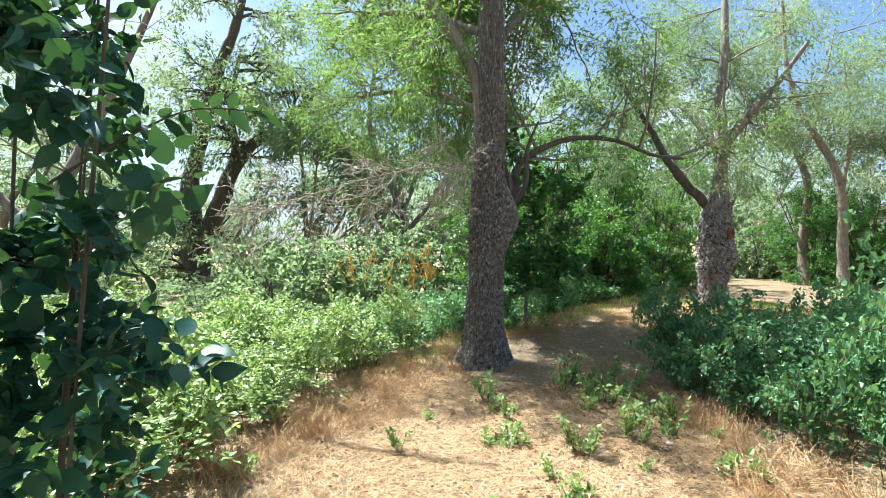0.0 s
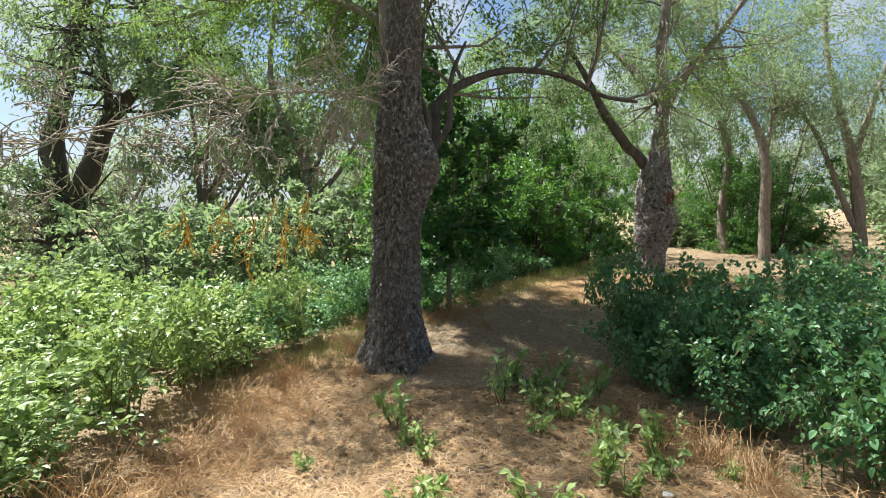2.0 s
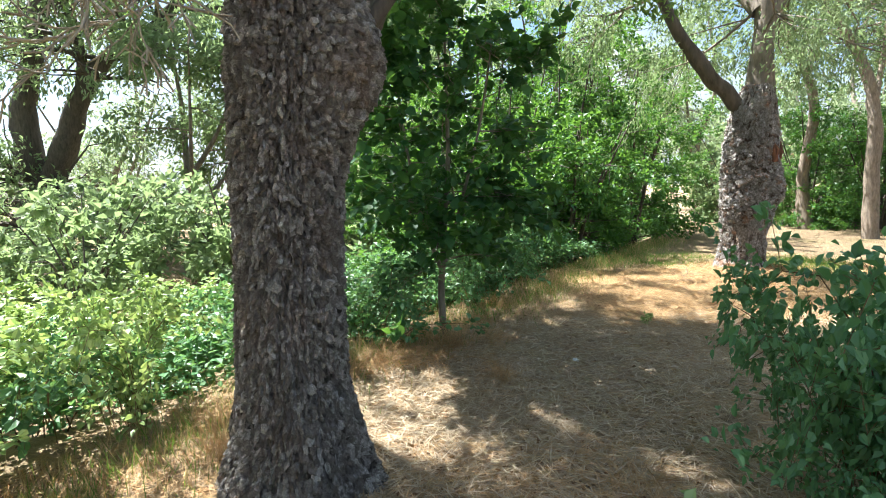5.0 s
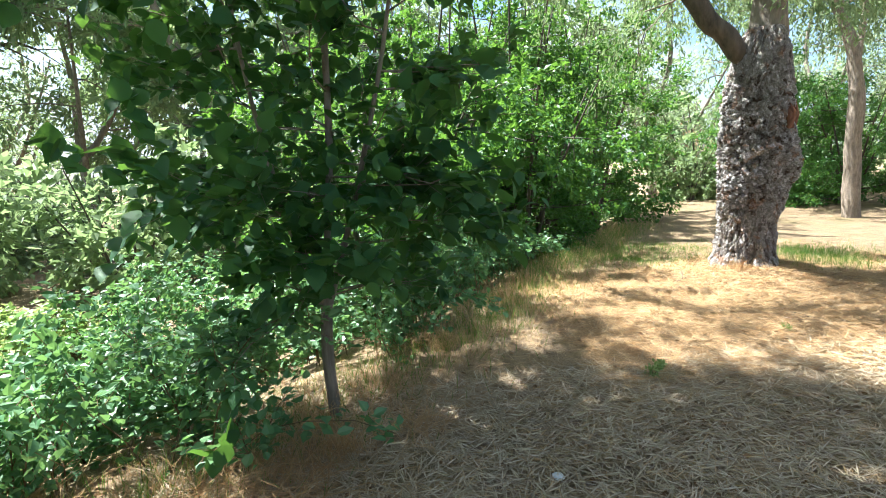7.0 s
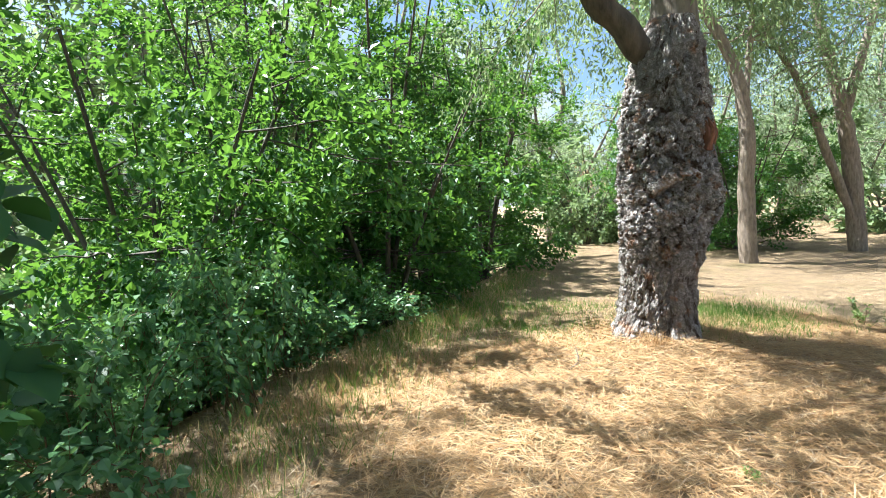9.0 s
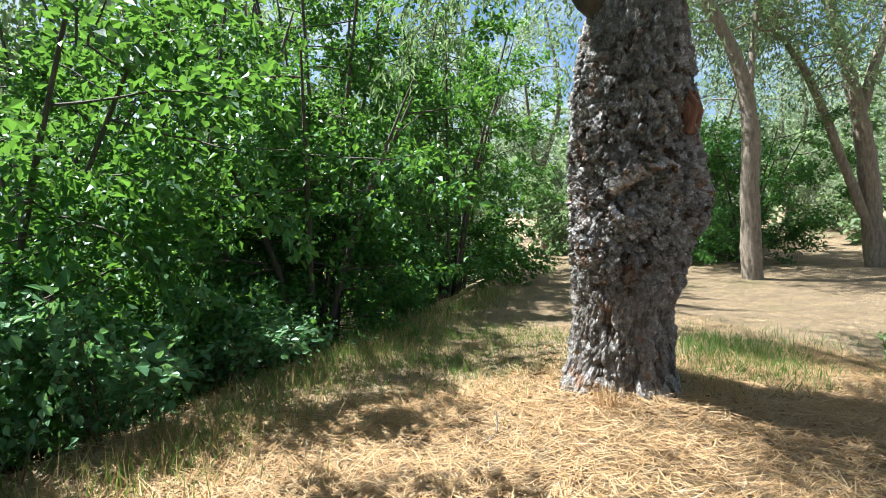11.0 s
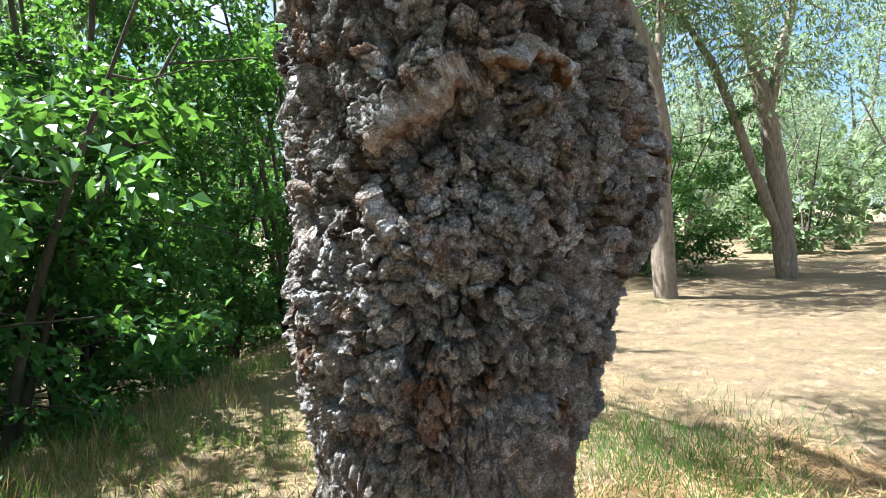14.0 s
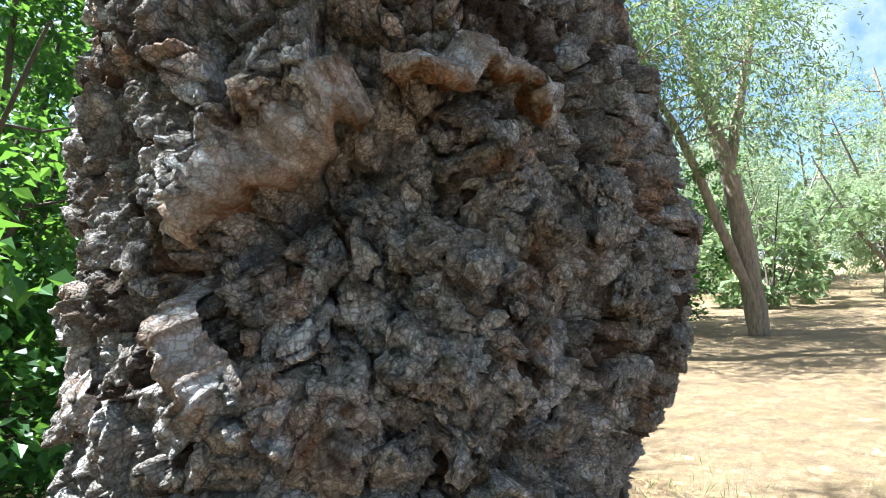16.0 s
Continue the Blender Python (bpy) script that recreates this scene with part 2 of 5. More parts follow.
def bark_material(name, dark, mid, pale, warm, lichen=0.0, scale=1.0, stain=(3.2, 0.52, 0.68), crackle=0.0):
    m, nt, nodes, links, bsdf = material(name)
    tone = nodes.new("ShaderNodeAttribute")
    tone.attribute_name = "tone"
    co = nodes.new("ShaderNodeNewGeometry")
    fine = noise_node(nt, 75 * scale, 7, 0.78, co.outputs["Position"])
    broad = noise_node(nt, stain[0] * scale, 3, 0.6, co.outputs["Position"])
    plates = ramp(nt, [(0.14, dark), (0.42, mid), (0.60, mid), (0.84, pale)])
    add = nodes.new("ShaderNodeMath")
    add.operation = 'MULTIPLY_ADD'
    links.new(fine.outputs[0], add.inputs[0])
    add.inputs[1].default_value = 0.75
    sub = nodes.new("ShaderNodeMath")
    sub.operation = 'MULTIPLY_ADD'
    links.new(tone.outputs["Fac"], sub.inputs[0])
    sub.inputs[1].default_value, sub.inputs[2].default_value = 1.0, -0.38
    links.new(sub.outputs[0], add.inputs[2])
    links.new(add.outputs[0], plates.inputs[0])
    wr = ramp(nt, [(stain[1], (0, 0, 0)), (stain[2], (1, 1, 1))])
    links.new(broad.outputs[0], wr.inputs[0])
    col = mix_node(nt, wr.outputs[0], plates.outputs[0], mix_node(nt, 0.55, plates.outputs[0], warm))
    grit = noise_node(nt, 210 * scale, 4, 0.7, co.outputs["Position"])
    gr2 = ramp(nt, [(0.32, (0.50, 0.48, 0.47)), (0.60, (1.25, 1.23, 1.22))])
    links.new(grit.outputs[0], gr2.inputs[0])
    col = mix_node(nt, 0.7, col, gr2.outputs[0], 'MULTIPLY')
    if lichen:
        spots = noise_node(nt, 9, 3, 0.6, co.outputs["Position"])
        sr = ramp(nt, [(0.60, (0, 0, 0)), (0.70, (1, 1, 1))])
        links.new(spots.outputs[0], sr.inputs[0])
        grey = mix_node(nt, sr.outputs[0], col, mix_node(nt, lichen, col, (0.24, 0.26, 0.19)))
        gold = noise_node(nt, 6.5, 2, 0.5, co.outputs["Position"])
        gr = ramp(nt, [(0.735, (0, 0, 0)), (0.76, (1, 1, 1))])
        links.new(gold.outputs[0], gr.inputs[0])
        col = mix_node(nt, gr.outputs[0], grey, (0.5, 0.33, 0.04))
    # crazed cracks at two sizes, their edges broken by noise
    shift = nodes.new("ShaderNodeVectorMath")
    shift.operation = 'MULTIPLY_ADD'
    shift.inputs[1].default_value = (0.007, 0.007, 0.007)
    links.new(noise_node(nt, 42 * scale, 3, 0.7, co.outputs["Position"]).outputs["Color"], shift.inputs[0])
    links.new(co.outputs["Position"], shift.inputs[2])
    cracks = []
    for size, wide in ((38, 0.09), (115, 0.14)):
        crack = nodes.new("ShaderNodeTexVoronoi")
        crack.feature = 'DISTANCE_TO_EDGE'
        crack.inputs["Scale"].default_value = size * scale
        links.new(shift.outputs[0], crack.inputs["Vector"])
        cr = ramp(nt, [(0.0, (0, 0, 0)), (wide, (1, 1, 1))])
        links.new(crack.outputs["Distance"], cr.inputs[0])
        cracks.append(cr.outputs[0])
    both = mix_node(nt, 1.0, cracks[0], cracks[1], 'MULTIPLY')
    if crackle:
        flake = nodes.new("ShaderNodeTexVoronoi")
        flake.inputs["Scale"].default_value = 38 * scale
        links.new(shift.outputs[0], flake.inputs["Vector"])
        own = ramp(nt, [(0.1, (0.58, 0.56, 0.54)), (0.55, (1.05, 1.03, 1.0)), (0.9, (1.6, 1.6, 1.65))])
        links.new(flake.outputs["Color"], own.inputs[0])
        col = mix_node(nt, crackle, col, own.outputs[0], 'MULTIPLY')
        # cracks pulled toward the dark bark brown, painting crevice shade into the colour
        crack_shade = mix_node(nt, both, mix_node(nt, 0.75, col, dark), col)
        col = mix_node(nt, crackle, col, crack_shade)
    links.new(col, bsdf.inputs["Base Color"])
    bsdf.inputs["Roughness"].default_value = 0.85
    bsdf.inputs["Specular IOR Level"].default_value = 0.25
    bump = nodes.new("ShaderNodeBump")
    bump.inputs["Strength"].default_value, bump.inputs["Distance"].default_value = 1.0, 0.030 / scale
    links.new(mix_node(nt, 0.7, mix_node(nt, 0.5, cracks[0], cracks[1]), fine.outputs[0]), bump.inputs["Height"])
    links.new(bump.outputs[0], bsdf.inputs["Normal"])
    return m


def stem_material(name, a, b, scale=12.0):
    m, nt, nodes, links, bsdf = material(name)
    co = nodes.new("ShaderNodeTexCoord")
    mp = nodes.new("ShaderNodeMapping")
    mp.inputs["Scale"].default_value = (1, 1, 0.25)
    links.new(co.outputs["Object"], mp.inputs[0])
    n = noise_node(nt, scale, 6, 0.7, mp.outputs[0])
    r = ramp(nt, [(0.3, a), (0.7, b)])
    links.new(n.outputs[0], r.inputs[0])
    links.new(r.outputs[0], bsdf.inputs["Base Color"])
    bsdf.inputs["Roughness"].default_value = 0.85
    bump = nodes.new("ShaderNodeBump")
    bump.inputs["Strength"].default_value, bump.inputs["Distance"].default_value = 0.8, 0.03
    links.new(n.outputs[0], bump.inputs["Height"])
    links.new(bump.outputs[0], bsdf.inputs["Normal"])
    return m


def straw_material(name, a, b, c, through_amount=0.2):
    m = leaf_material(name, a, b, c, through_amount, (0.6, 0.45, 0.2), 0.6)
    return m


def ground_material():
    m, nt, nodes, links, bsdf = material("straw_ground")
    geo = nodes.new("ShaderNodeNewGeometry")
    p = geo.outputs["Position"]
    n1, n2, n3 = noise_node(nt, 0.55, 4, 0.6, p), noise_node(nt, 3.2, 6, 0.72, p), noise_node(nt, 55.0, 6, 0.8, p)
    # stalks lying every way: three sets of long thin streaks, bent by a slow wobble
    wob = noise_node(nt, 2.6, 2, 0.5, p)
    bent = nodes.new("ShaderNodeVectorMath")
    bent.operation = 'MULTIPLY_ADD'
    bent.inputs[1].default_value = (0.35, 0.35, 0)
    links.new(wob.outputs["Color"], bent.inputs[0])
    links.new(p, bent.inputs[2])
    fibre = None
    for turn in (0.3, 1.35, 2.45):
        mp = nodes.new("ShaderNodeMapping")
        mp.vector_type = 'TEXTURE'
        mp.inputs["Rotation"].default_value = (0, 0, turn)
        mp.inputs["Scale"].default_value = (0.085, 0.0055, 1)
        links.new(bent.outputs[0], mp.inputs[0])
        st = noise_node(nt, 1.0, 2, 0.5, mp.outputs[0])
        if fibre is None:
            fibre = st.outputs[0]
        else:
            top = nodes.new("ShaderNodeMath")
            top.operation = 'MAXIMUM'
            links.new(fibre, top.inputs[0])
            links.new(st.outputs[0], top.inputs[1])
            fibre = top.outputs[0]
    thread = ramp(nt, [(0.46, (0, 0, 0)), (0.66, (1, 1, 1))])
    links.new(fibre, thread.inputs[0])
    soil = mix_node(nt, n3.outputs[0], (0.08, 0.058, 0.042), (0.42, 0.32, 0.235))
    straw = mix_node(nt, thread.outputs[0], (0.17, 0.105, 0.055), (0.66, 0.49, 0.29))
    r1 = ramp(nt, [(0.36, (0, 0, 0)), (0.56, (1, 1, 1))])
    links.new(n2.outputs[0], r1.inputs[0])
    litter = mix_node(nt, 0.5, straw, mix_node(nt, n3.outputs[0], (0.22, 0.145, 0.085), (0.62, 0.46, 0.285)))
    col = mix_node(nt, r1.outputs[0], mix_node(nt, 0.35, soil, straw), litter)
    r2 = ramp(nt, [(0.54, (0, 0, 0)), (0.68, (1, 1, 1))])
    links.new(n1.outputs[0], r2.inputs[0])
    half = nodes.new("ShaderNodeMath")
    half.operation = 'MULTIPLY'
    half.inputs[1].default_value = 0.4
    links.new(r2.outputs[0], half.inputs[0])
    col = mix_node(nt, half.outputs[0], col, mix_node(nt, n3.outputs[0], (0.08, 0.09, 0.03), (0.30, 0.28, 0.11)))
    links.new(col, bsdf.inputs["Base Color"])
    bsdf.inputs["Roughness"].default_value = 0.95
    bsdf.inputs["Specular IOR Level"].default_value = 0.12
    tall = mix_node(nt, 0.5, mix_node(nt, 0.45, thread.outputs[0], n3.outputs[0]), n2.outputs[0])
    bump = nodes.new("ShaderNodeBump")
    bump.inputs["Strength"].default_value, bump.inputs["Distance"].default_value = 1.0, 0.06
    links.new(tall, bump.inputs["Height"])
    links.new(bump.outputs[0], bsdf.inputs["Normal"])
    return m


MAT_GROUND = ground_material()
MAT_BARK_A = bark_material("ash_bark", (0.055, 0.046, 0.042), (0.30, 0.272, 0.25), (0.64, 0.61, 0.58), (0.30, 0.22, 0.17), crackle=0.5)
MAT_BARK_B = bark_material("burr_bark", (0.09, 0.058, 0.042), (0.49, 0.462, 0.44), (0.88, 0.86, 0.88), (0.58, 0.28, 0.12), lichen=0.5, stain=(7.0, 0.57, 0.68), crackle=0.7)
MAT_STEM_GREY = stem_material("grey_bark", (0.10, 0.08, 0.06), (0.30, 0.25, 0.20))
MAT_STEM_DARK = stem_material("dark_bark", (0.04, 0.032, 0.025), (0.13, 0.105, 0.08))
MAT_STEM_PALE = stem_material("pale_bark", (0.11, 0.085, 0.065), (0.33, 0.265, 0.205), 22)
MAT_TWIG = stem_material("dead_twig", (0.22, 0.18, 0.13), (0.48, 0.42, 0.33), 20)
MAT_LICHEN = stem_material("orange_lichen_twig", (0.58, 0.29, 0.02), (0.86, 0.52, 0.06), 25)
MAT_CANE = stem_material("bramble_cane", (0.10, 0.05, 0.03), (0.22, 0.16, 0.07), 20)
MAT_LEAF_ASH = leaf_material("ash_leaf", (0.06, 0.115, 0.03), (0.12, 0.20, 0.055), (0.24, 0.33, 0.11), 0.38, (0.42, 0.62, 0.10))
MAT_LEAF_WILLOW = leaf_material("willow_leaf", (0.10, 0.15, 0.075), (0.18, 0.25, 0.12), (0.32, 0.39, 0.22), 0.40, (0.45, 0.60, 0.22))
# grey-green far willow leaf, paled: distance haze is put into its colour
MAT_LEAF_WILLOW_HAZED = leaf_material("hazed_willow_leaf", (0.16, 0.21, 0.13), (0.27, 0.34, 0.21), (0.42, 0.48, 0.32), 0.5, (0.5, 0.62, 0.30))
MAT_LEAF_HAZEL = leaf_material("broad_leaf", (0.014, 0.058, 0.02), (0.036, 0.118, 0.032), (0.10, 0.23, 0.05), 0.32, (0.36, 0.66, 0.06), 0.45, 0.4)
MAT_LEAF_BRAMBLE = leaf_material("bramble_leaf", (0.09, 0.17, 0.05), (0.26, 0.38, 0.115), (0.53, 0.62, 0.29), 0.32, (0.50, 0.62, 0.12), 0.42, 0.45)
# darker, bluer copy of the bramble leaf: shade put into the colour
MAT_LEAF_BRAMBLE_SHADED = leaf_material("shaded_bramble_leaf", (0.035, 0.10, 0.04), (0.08, 0.20, 0.08), (0.20, 0.34, 0.165), 0.3, (0.35, 0.6, 0.12), 0.42, 0.4)
MAT_LEAF_NEAR = leaf_material("dark_broad_leaf", (0.022, 0.065, 0.035), (0.035, 0.10, 0.04), (0.06, 0.15, 0.04), 0.24, (0.34, 0.64, 0.06))
# leaf of the start bush: its dark backlit silhouette is put into the colour
MAT_LEAF_BACKLIT = leaf_material("backlit_dark_leaf", (0.014, 0.05, 0.038), (0.022, 0.075, 0.05), (0.04, 0.11, 0.055), 0.10, (0.25, 0.5, 0.06), 0.45)
MAT_GRASS = leaf_material("green_grass", (0.04, 0.10, 0.025), (0.085, 0.19, 0.045), (0.19, 0.29, 0.08), 0.3)
MAT_STRAW = straw_material("dry_straw", (0.30, 0.165, 0.07), (0.58, 0.37, 0.18), (0.80, 0.60, 0.36), 0.3)
MAT_STRAW_GREY = straw_material("grey_straw", (0.26, 0.19, 0.12), (0.52, 0.42, 0.29), (0.76, 0.65, 0.48))

# ---- ground: one sheet to the horizon, fine along the walk ----
def axis_steps(lo, hi, fine, far):
    inner = np.arange(lo, hi + 1e-6, fine)
    grow_out = fine * 1.22 ** np.arange(1, 60)
    out = np.cumsum(grow_out)
    out = out[out < far]
    return np.concatenate([lo - out[::-1], inner, hi + out])


def make_ground():
    xs, ys = axis_steps(-5, 12, 0.14, 900), axis_steps(-3, 18, 0.14, 900)
    gx, gy = np.meshgrid(xs, ys)
    gz = ground_z(gx, gy) + 0.010 * vnoise(gx * 9, gy * 9, 0.0, 9)
    far = np.hypot(gx - 4, gy - 8)
    gz = np.where(far > 90, np.minimum(gz, 3.0), gz)
    v = np.stack([gx, gy, gz], -1).reshape(-1, 3)
    ny, nx = gx.shape
    i, j = np.meshgrid(np.arange(ny - 1), np.arange(nx - 1), indexing="ij")
    q = np.stack([i * nx + j, i * nx + j + 1, (i + 1) * nx + j + 1, (i + 1) * nx + j], -1).reshape(-1, 4)
    ob = new("ground", mesh_np("ground", v, q, MAT_GROUND, True))
    tagged(ob, "dry trodden woodland ground covered in straw and leaf litter", "ground", kind="structure")
    return ob


ground = make_ground()


# ---- bark trunks ----
def bark_trunk(name, mat, center, radius, thetas, zs, relief, ragged=0.5):
    """A closed trunk skin: center(z) gives x, y; radius(theta, z) the bare radius; relief(u, v, theta, z) the bark's height and tone."""
    th, zz = np.meshgrid(thetas, zs)
    cx, cy = center(zz)
    bare = radius(th, zz)
    h, tone, du, dv = relief(th, zz, bare)
    rr = bare + h
    # tops of the lumps swell over the cracks between them
    th, zz = th + du / bare, zz + dv
    # ragged plates: they hang and lean as they stand out
    zz = zz + ragged * h * (vnoise(th * 14, zz * 22, 0.5, 61) - 0.35)
    th = th + ragged * h / bare * 0.8 * vnoise(th * 14, zz * 22, 4.5, 62)
    v = np.stack([cx + rr * np.cos(th), cy + rr * np.sin(th), zz], -1)
    nz, nt = th.shape
    i, j = np.meshgrid(np.arange(nz - 1), np.arange(nt), indexing="ij")
    jn = (j + 1) % nt
    q = np.stack([i * nt + j, i * nt + jn, (i + 1) * nt + jn, (i + 1) * nt + j], -1).reshape(-1, 4)
    me = mesh_np(name, v.reshape(-1, 3), q, mat, True)
    at = me.attributes.new("tone", 'FLOAT', 'POINT')
    at.data.foreach_set("value", tone.reshape(-1).astype(np.float32))
    return me


def dense_angles(mid, half, n_in, n_out):
    inside = np.linspace(mid - half, mid + half, n_in)
    outside = np.linspace(mid + half, mid - half + 2 * np.pi, n_out + 2)[1:-1]
    return np.concatenate([inside, outside])


def gauss(x, m, s):
    return np.exp(-((x - m) / s) ** 2)


def wrap(a):
    return (a + np.pi) % (2 * np.pi) - np.pi


# The forked ash beside the path
AX, AY = 0.57, 7.14
AZ0 = float(ground_z(AX, AY)) - 0.12


def ash_center(z):
    return AX + 0.02 * z - 0.02 * np.sin(z * 1.1), AY + 0.02 * z


def ash_radius(th, z):
    r = np.interp(z, [-0.6, -0.3, 0.0, 0.4, 1.0, 1.6, 2.1, 2.5, 2.9, 4.0, 7.0, 10.0], [0.48, 0.43, 0.335, 0.272, 0.248, 0.246, 0.25, 0.235, 0.205, 0.19, 0.17, 0.13])
    flare = smooth(0.5, -0.4, z)
    r = r + flare * 0.07 * np.sin(5 * th + 0.6) + 0.02 * np.sin(3 * th + z)
    # the burl under the side limb
    r = r + 0.24 * gauss(wrap(th - 0.15), 0, 0.65) * gauss(z, 2.15, 0.42)
    return r


def ash_relief(th, z, bare):
    circ = 2 * np.pi * 0.36
    u = np.mod(th, 2 * np.pi) / (2 * np.pi) * circ
    wu = u + 0.012 * vnoise(np.cos(th) * 14, np.sin(th) * 14, z * 8, 11)
    wv = z + 0.02 * vnoise(np.cos(th) * 9, np.sin(th) * 9, z * 6, 12)
    f1, f2, idn, ou, ov = cells(wu, wv, 94, circ, 0.040, 21)
    g1, g2, gid, _, _ = cells(wu, wv, 190, circ, 0.020, 22)
    w1, w2, wid, _, _ = cells(wu, wv, 34, circ, 0.20, 23)
    edge = smooth(0.02, 0.20, f2 - f1)
    edge2 = smooth(0.0, 0.25, g2 - g1)
    furrow = smooth(0.0, 0.16, w2 - w1)
    low = np.interp(z, [0.2, 1.3], [0.6, 1.0])
    h = low * (0.024 * edge * (0.25 + 0.85 * idn) + 0.014 * edge * (ou * (idn - 0.5) * 2.0 - 0.9 * ov)) + 0.007 * edge2 * edge + 0.016 * furrow
    ridge = 0.014 * fbm(np.cos(th) * 7, np.sin(th) * 7, z * 1.3, 3, 14)
    fine = 0.006 * fbm(np.cos(th) * 40, np.sin(th) * 40, z * 40, 2, 15)
    amt = np.interp(z, [2.6, 4.5, 10], [1.0, 0.7, 0.3])
    return (h + ridge + fine) * amt, 0.1 + 0.6 * idn + 0.3 * gid, 0.006 * ou * edge, 0.008 * ov * edge


ash = thing("ash_tree", "tall forked ash with rugged dark grey plated bark", "tree")
zs_a = np.concatenate([np.arange(AZ0 - 0.2, 2.5, 0.0085), np.arange(2.5, 4.0, 0.018), np.arange(4.0, 10.0, 0.08)])
part("trunk", bark_trunk("ash_trunk", MAT_BARK_A, ash_center, ash_radius, dense_angles(radians(-85), radians(105), 300, 30), zs_a, ash_relief), ash)


def limb(parent, name, pts, r0, r1, mat, sides=12, rough=0.25, label="", n=26, seed=1):
    """A bent limb through the given points."""
    pts = np.asarray(pts, float)
    t = np.linspace(0, len(pts) - 1, n)
    k = np.minimum(t.astype(int), len(pts) - 2)
    f = (t - k)[:, None]
    p0, p1, p2, p3 = pts[np.maximum(k - 1, 0)], pts[k], pts[k + 1], pts[np.minimum(k + 2, len(pts) - 1)]
    c = 0.5 * (2 * p1 + (p2 - p0) * f + (2 * p0 - 5 * p1 + 4 * p2 - p3) * f ** 2 + (3 * p1 - p0 - 3 * p2 + p3) * f ** 3)
    s = Soup()
    tube(s, c, np.linspace(r0, r1, n), sides, rough, seed)
    part(name, s.mesh(name, mat, True), parent, label)
    return c


# burl limb that arches over the path, and the upper forks
burl_limb = limb(ash, "limb", [(0.85, 7.22, 2.15), (1.08, 7.4, 2.45), (1.12, 7.6, 2.95), (1.5, 8.0, 3.35), (2.2, 8.2, 3.62), (3.0, 8.3, 3.6), (3.7, 8.4, 3.35), (4.3, 8.5, 3.3)], 0.085, 0.02, MAT_STEM_DARK)
burl_limb2 = limb(ash, "limb", [(0.9, 7.2, 2.2), (0.98, 7.25, 2.7), (0.86, 7.3, 3.1), (0.95, 7.5, 3.9)], 0.08, 0.02, MAT_STEM_DARK)
burl_limb3 = limb(ash, "limb", [(1.0, 7.3, 2.3), (1.25, 7.35, 2.7), (1.3, 7.5, 3.3), (1.5, 7.6, 3.8)], 0.06, 0.015, MAT_STEM_DARK)
left_fork = limb(ash, "limb", [(0.55, 7.2, 3.6), (0.35, 7.3, 4.6), (-0.1, 7.4, 5.4), (-0.7, 7.6, 6.2), (-1.2, 8.0, 7.6), (-1.5, 8.3, 9.2)], 0.12, 0.05, MAT_STEM_GREY)
left_low = limb(ash, "limb", [(0.45, 7.3, 3.9), (-0.4, 8.2, 4.5), (-1.6, 8.8, 4.6), (-2.9, 9.0, 4.3)], 0.06, 0.02, MAT_STEM_GREY)
# back bough, mostly out of view, added so its leaves shade the path
back_shade_limb = limb(ash, "limb", [(0.62, 7.25, 4.4), (1.0, 8.2, 5.6), (1.7, 9.4, 6.5), (2.5, 10.6, 7.2)], 0.10, 0.03, MAT_STEM_GREY)
far_limb = limb(ash, "limb", [(0.5, 7.3, 5.2), (-1.0, 8.8, 6.2), (-2.2, 10.2, 6.6), (-3.2, 11.4, 6.4)], 0.08, 0.03, MAT_STEM_GREY)


def foliage(tree, r, seeds, levels, length, radius, count, size, mat_leaf, mat_twig, scatter=0.05, hang=0.3, up=0.05, broad=False, kids=(3, 5), spread=0.9, width=0.34, flat=0.6, wander=0.25, min_radius=0.0, thin=0, floor=-9.0):
    """Side branches from seed points (place, direction) with their leaves: two parts of the tree."""
    out = []
    for p, d in seeds:
        grow(r, p, d, length * r.uniform(0.8, 1.2), radius, levels, out, up, wander, kids, spread, 5)
    out = [q for q in out if q[0][:, 2].min() > floor]
    s = Soup()
    for pts, radii, level in out:
        if level >= thin:
            tube(s, pts if level else pts[::2], np.maximum(radii if level else radii[::2], min_radius), 4 if level else 3)
    part("branch_tangle", s.mesh("branch_tangle", mat_twig, True), tree, kind="stuff")
    if count:
        pos, way, nrm = twig_leaves(r, out, count, scatter, hang, flat)
        ln = size * r.uniform(0.6, 1.3, len(pos))
        part("foliage", leaf_mesh("foliage", pos, way, nrm, ln, ln * width, mat_leaf, broad), tree, kind="stuff")
    return out


def along(c, lo, hi, n, r, outward, jitter=0.5):
    t = r.uniform(lo, hi, n) * (len(c) - 1)
    return [(c[int(a)], unit(np.array(outward) + r.normal(0, jitter, 3))) for a in t]


ra = np.random.default_rng(11)
crown_a = along(left_fork, 0.35, 1, 7, ra, (-0.3, 0, 0.3)) + along(far_limb, 0.3, 1, 8, ra, (-0.3, 0.2, -0.1)) + along(burl_limb, 0.35, 1, 8, ra, (0.3, 0, 0.25)) + along(burl_limb2, 0.6, 1, 3, ra, (0, 0.2, 0.5))
crown_a += along(back_shade_limb, 0.4, 1, 10, ra, (0.3, 0.3, 0.1), 0.8)
crown_a += [((AX, AY, z), unit(np.array([math.cos(a), math.sin(a), 0.3]))) for z, a in zip(np.linspace(5.2, 9.8, 10), ra.uniform(-0.6, 1.9, 10))]
foliage(ash, ra, crown_a, 2, 1.8, 0.028, 42000, 0.085, MAT_LEAF_ASH, MAT_STEM_GREY, 0.09, 0.4, 0.09, kids=(4, 5), thin=1, floor=3.0)
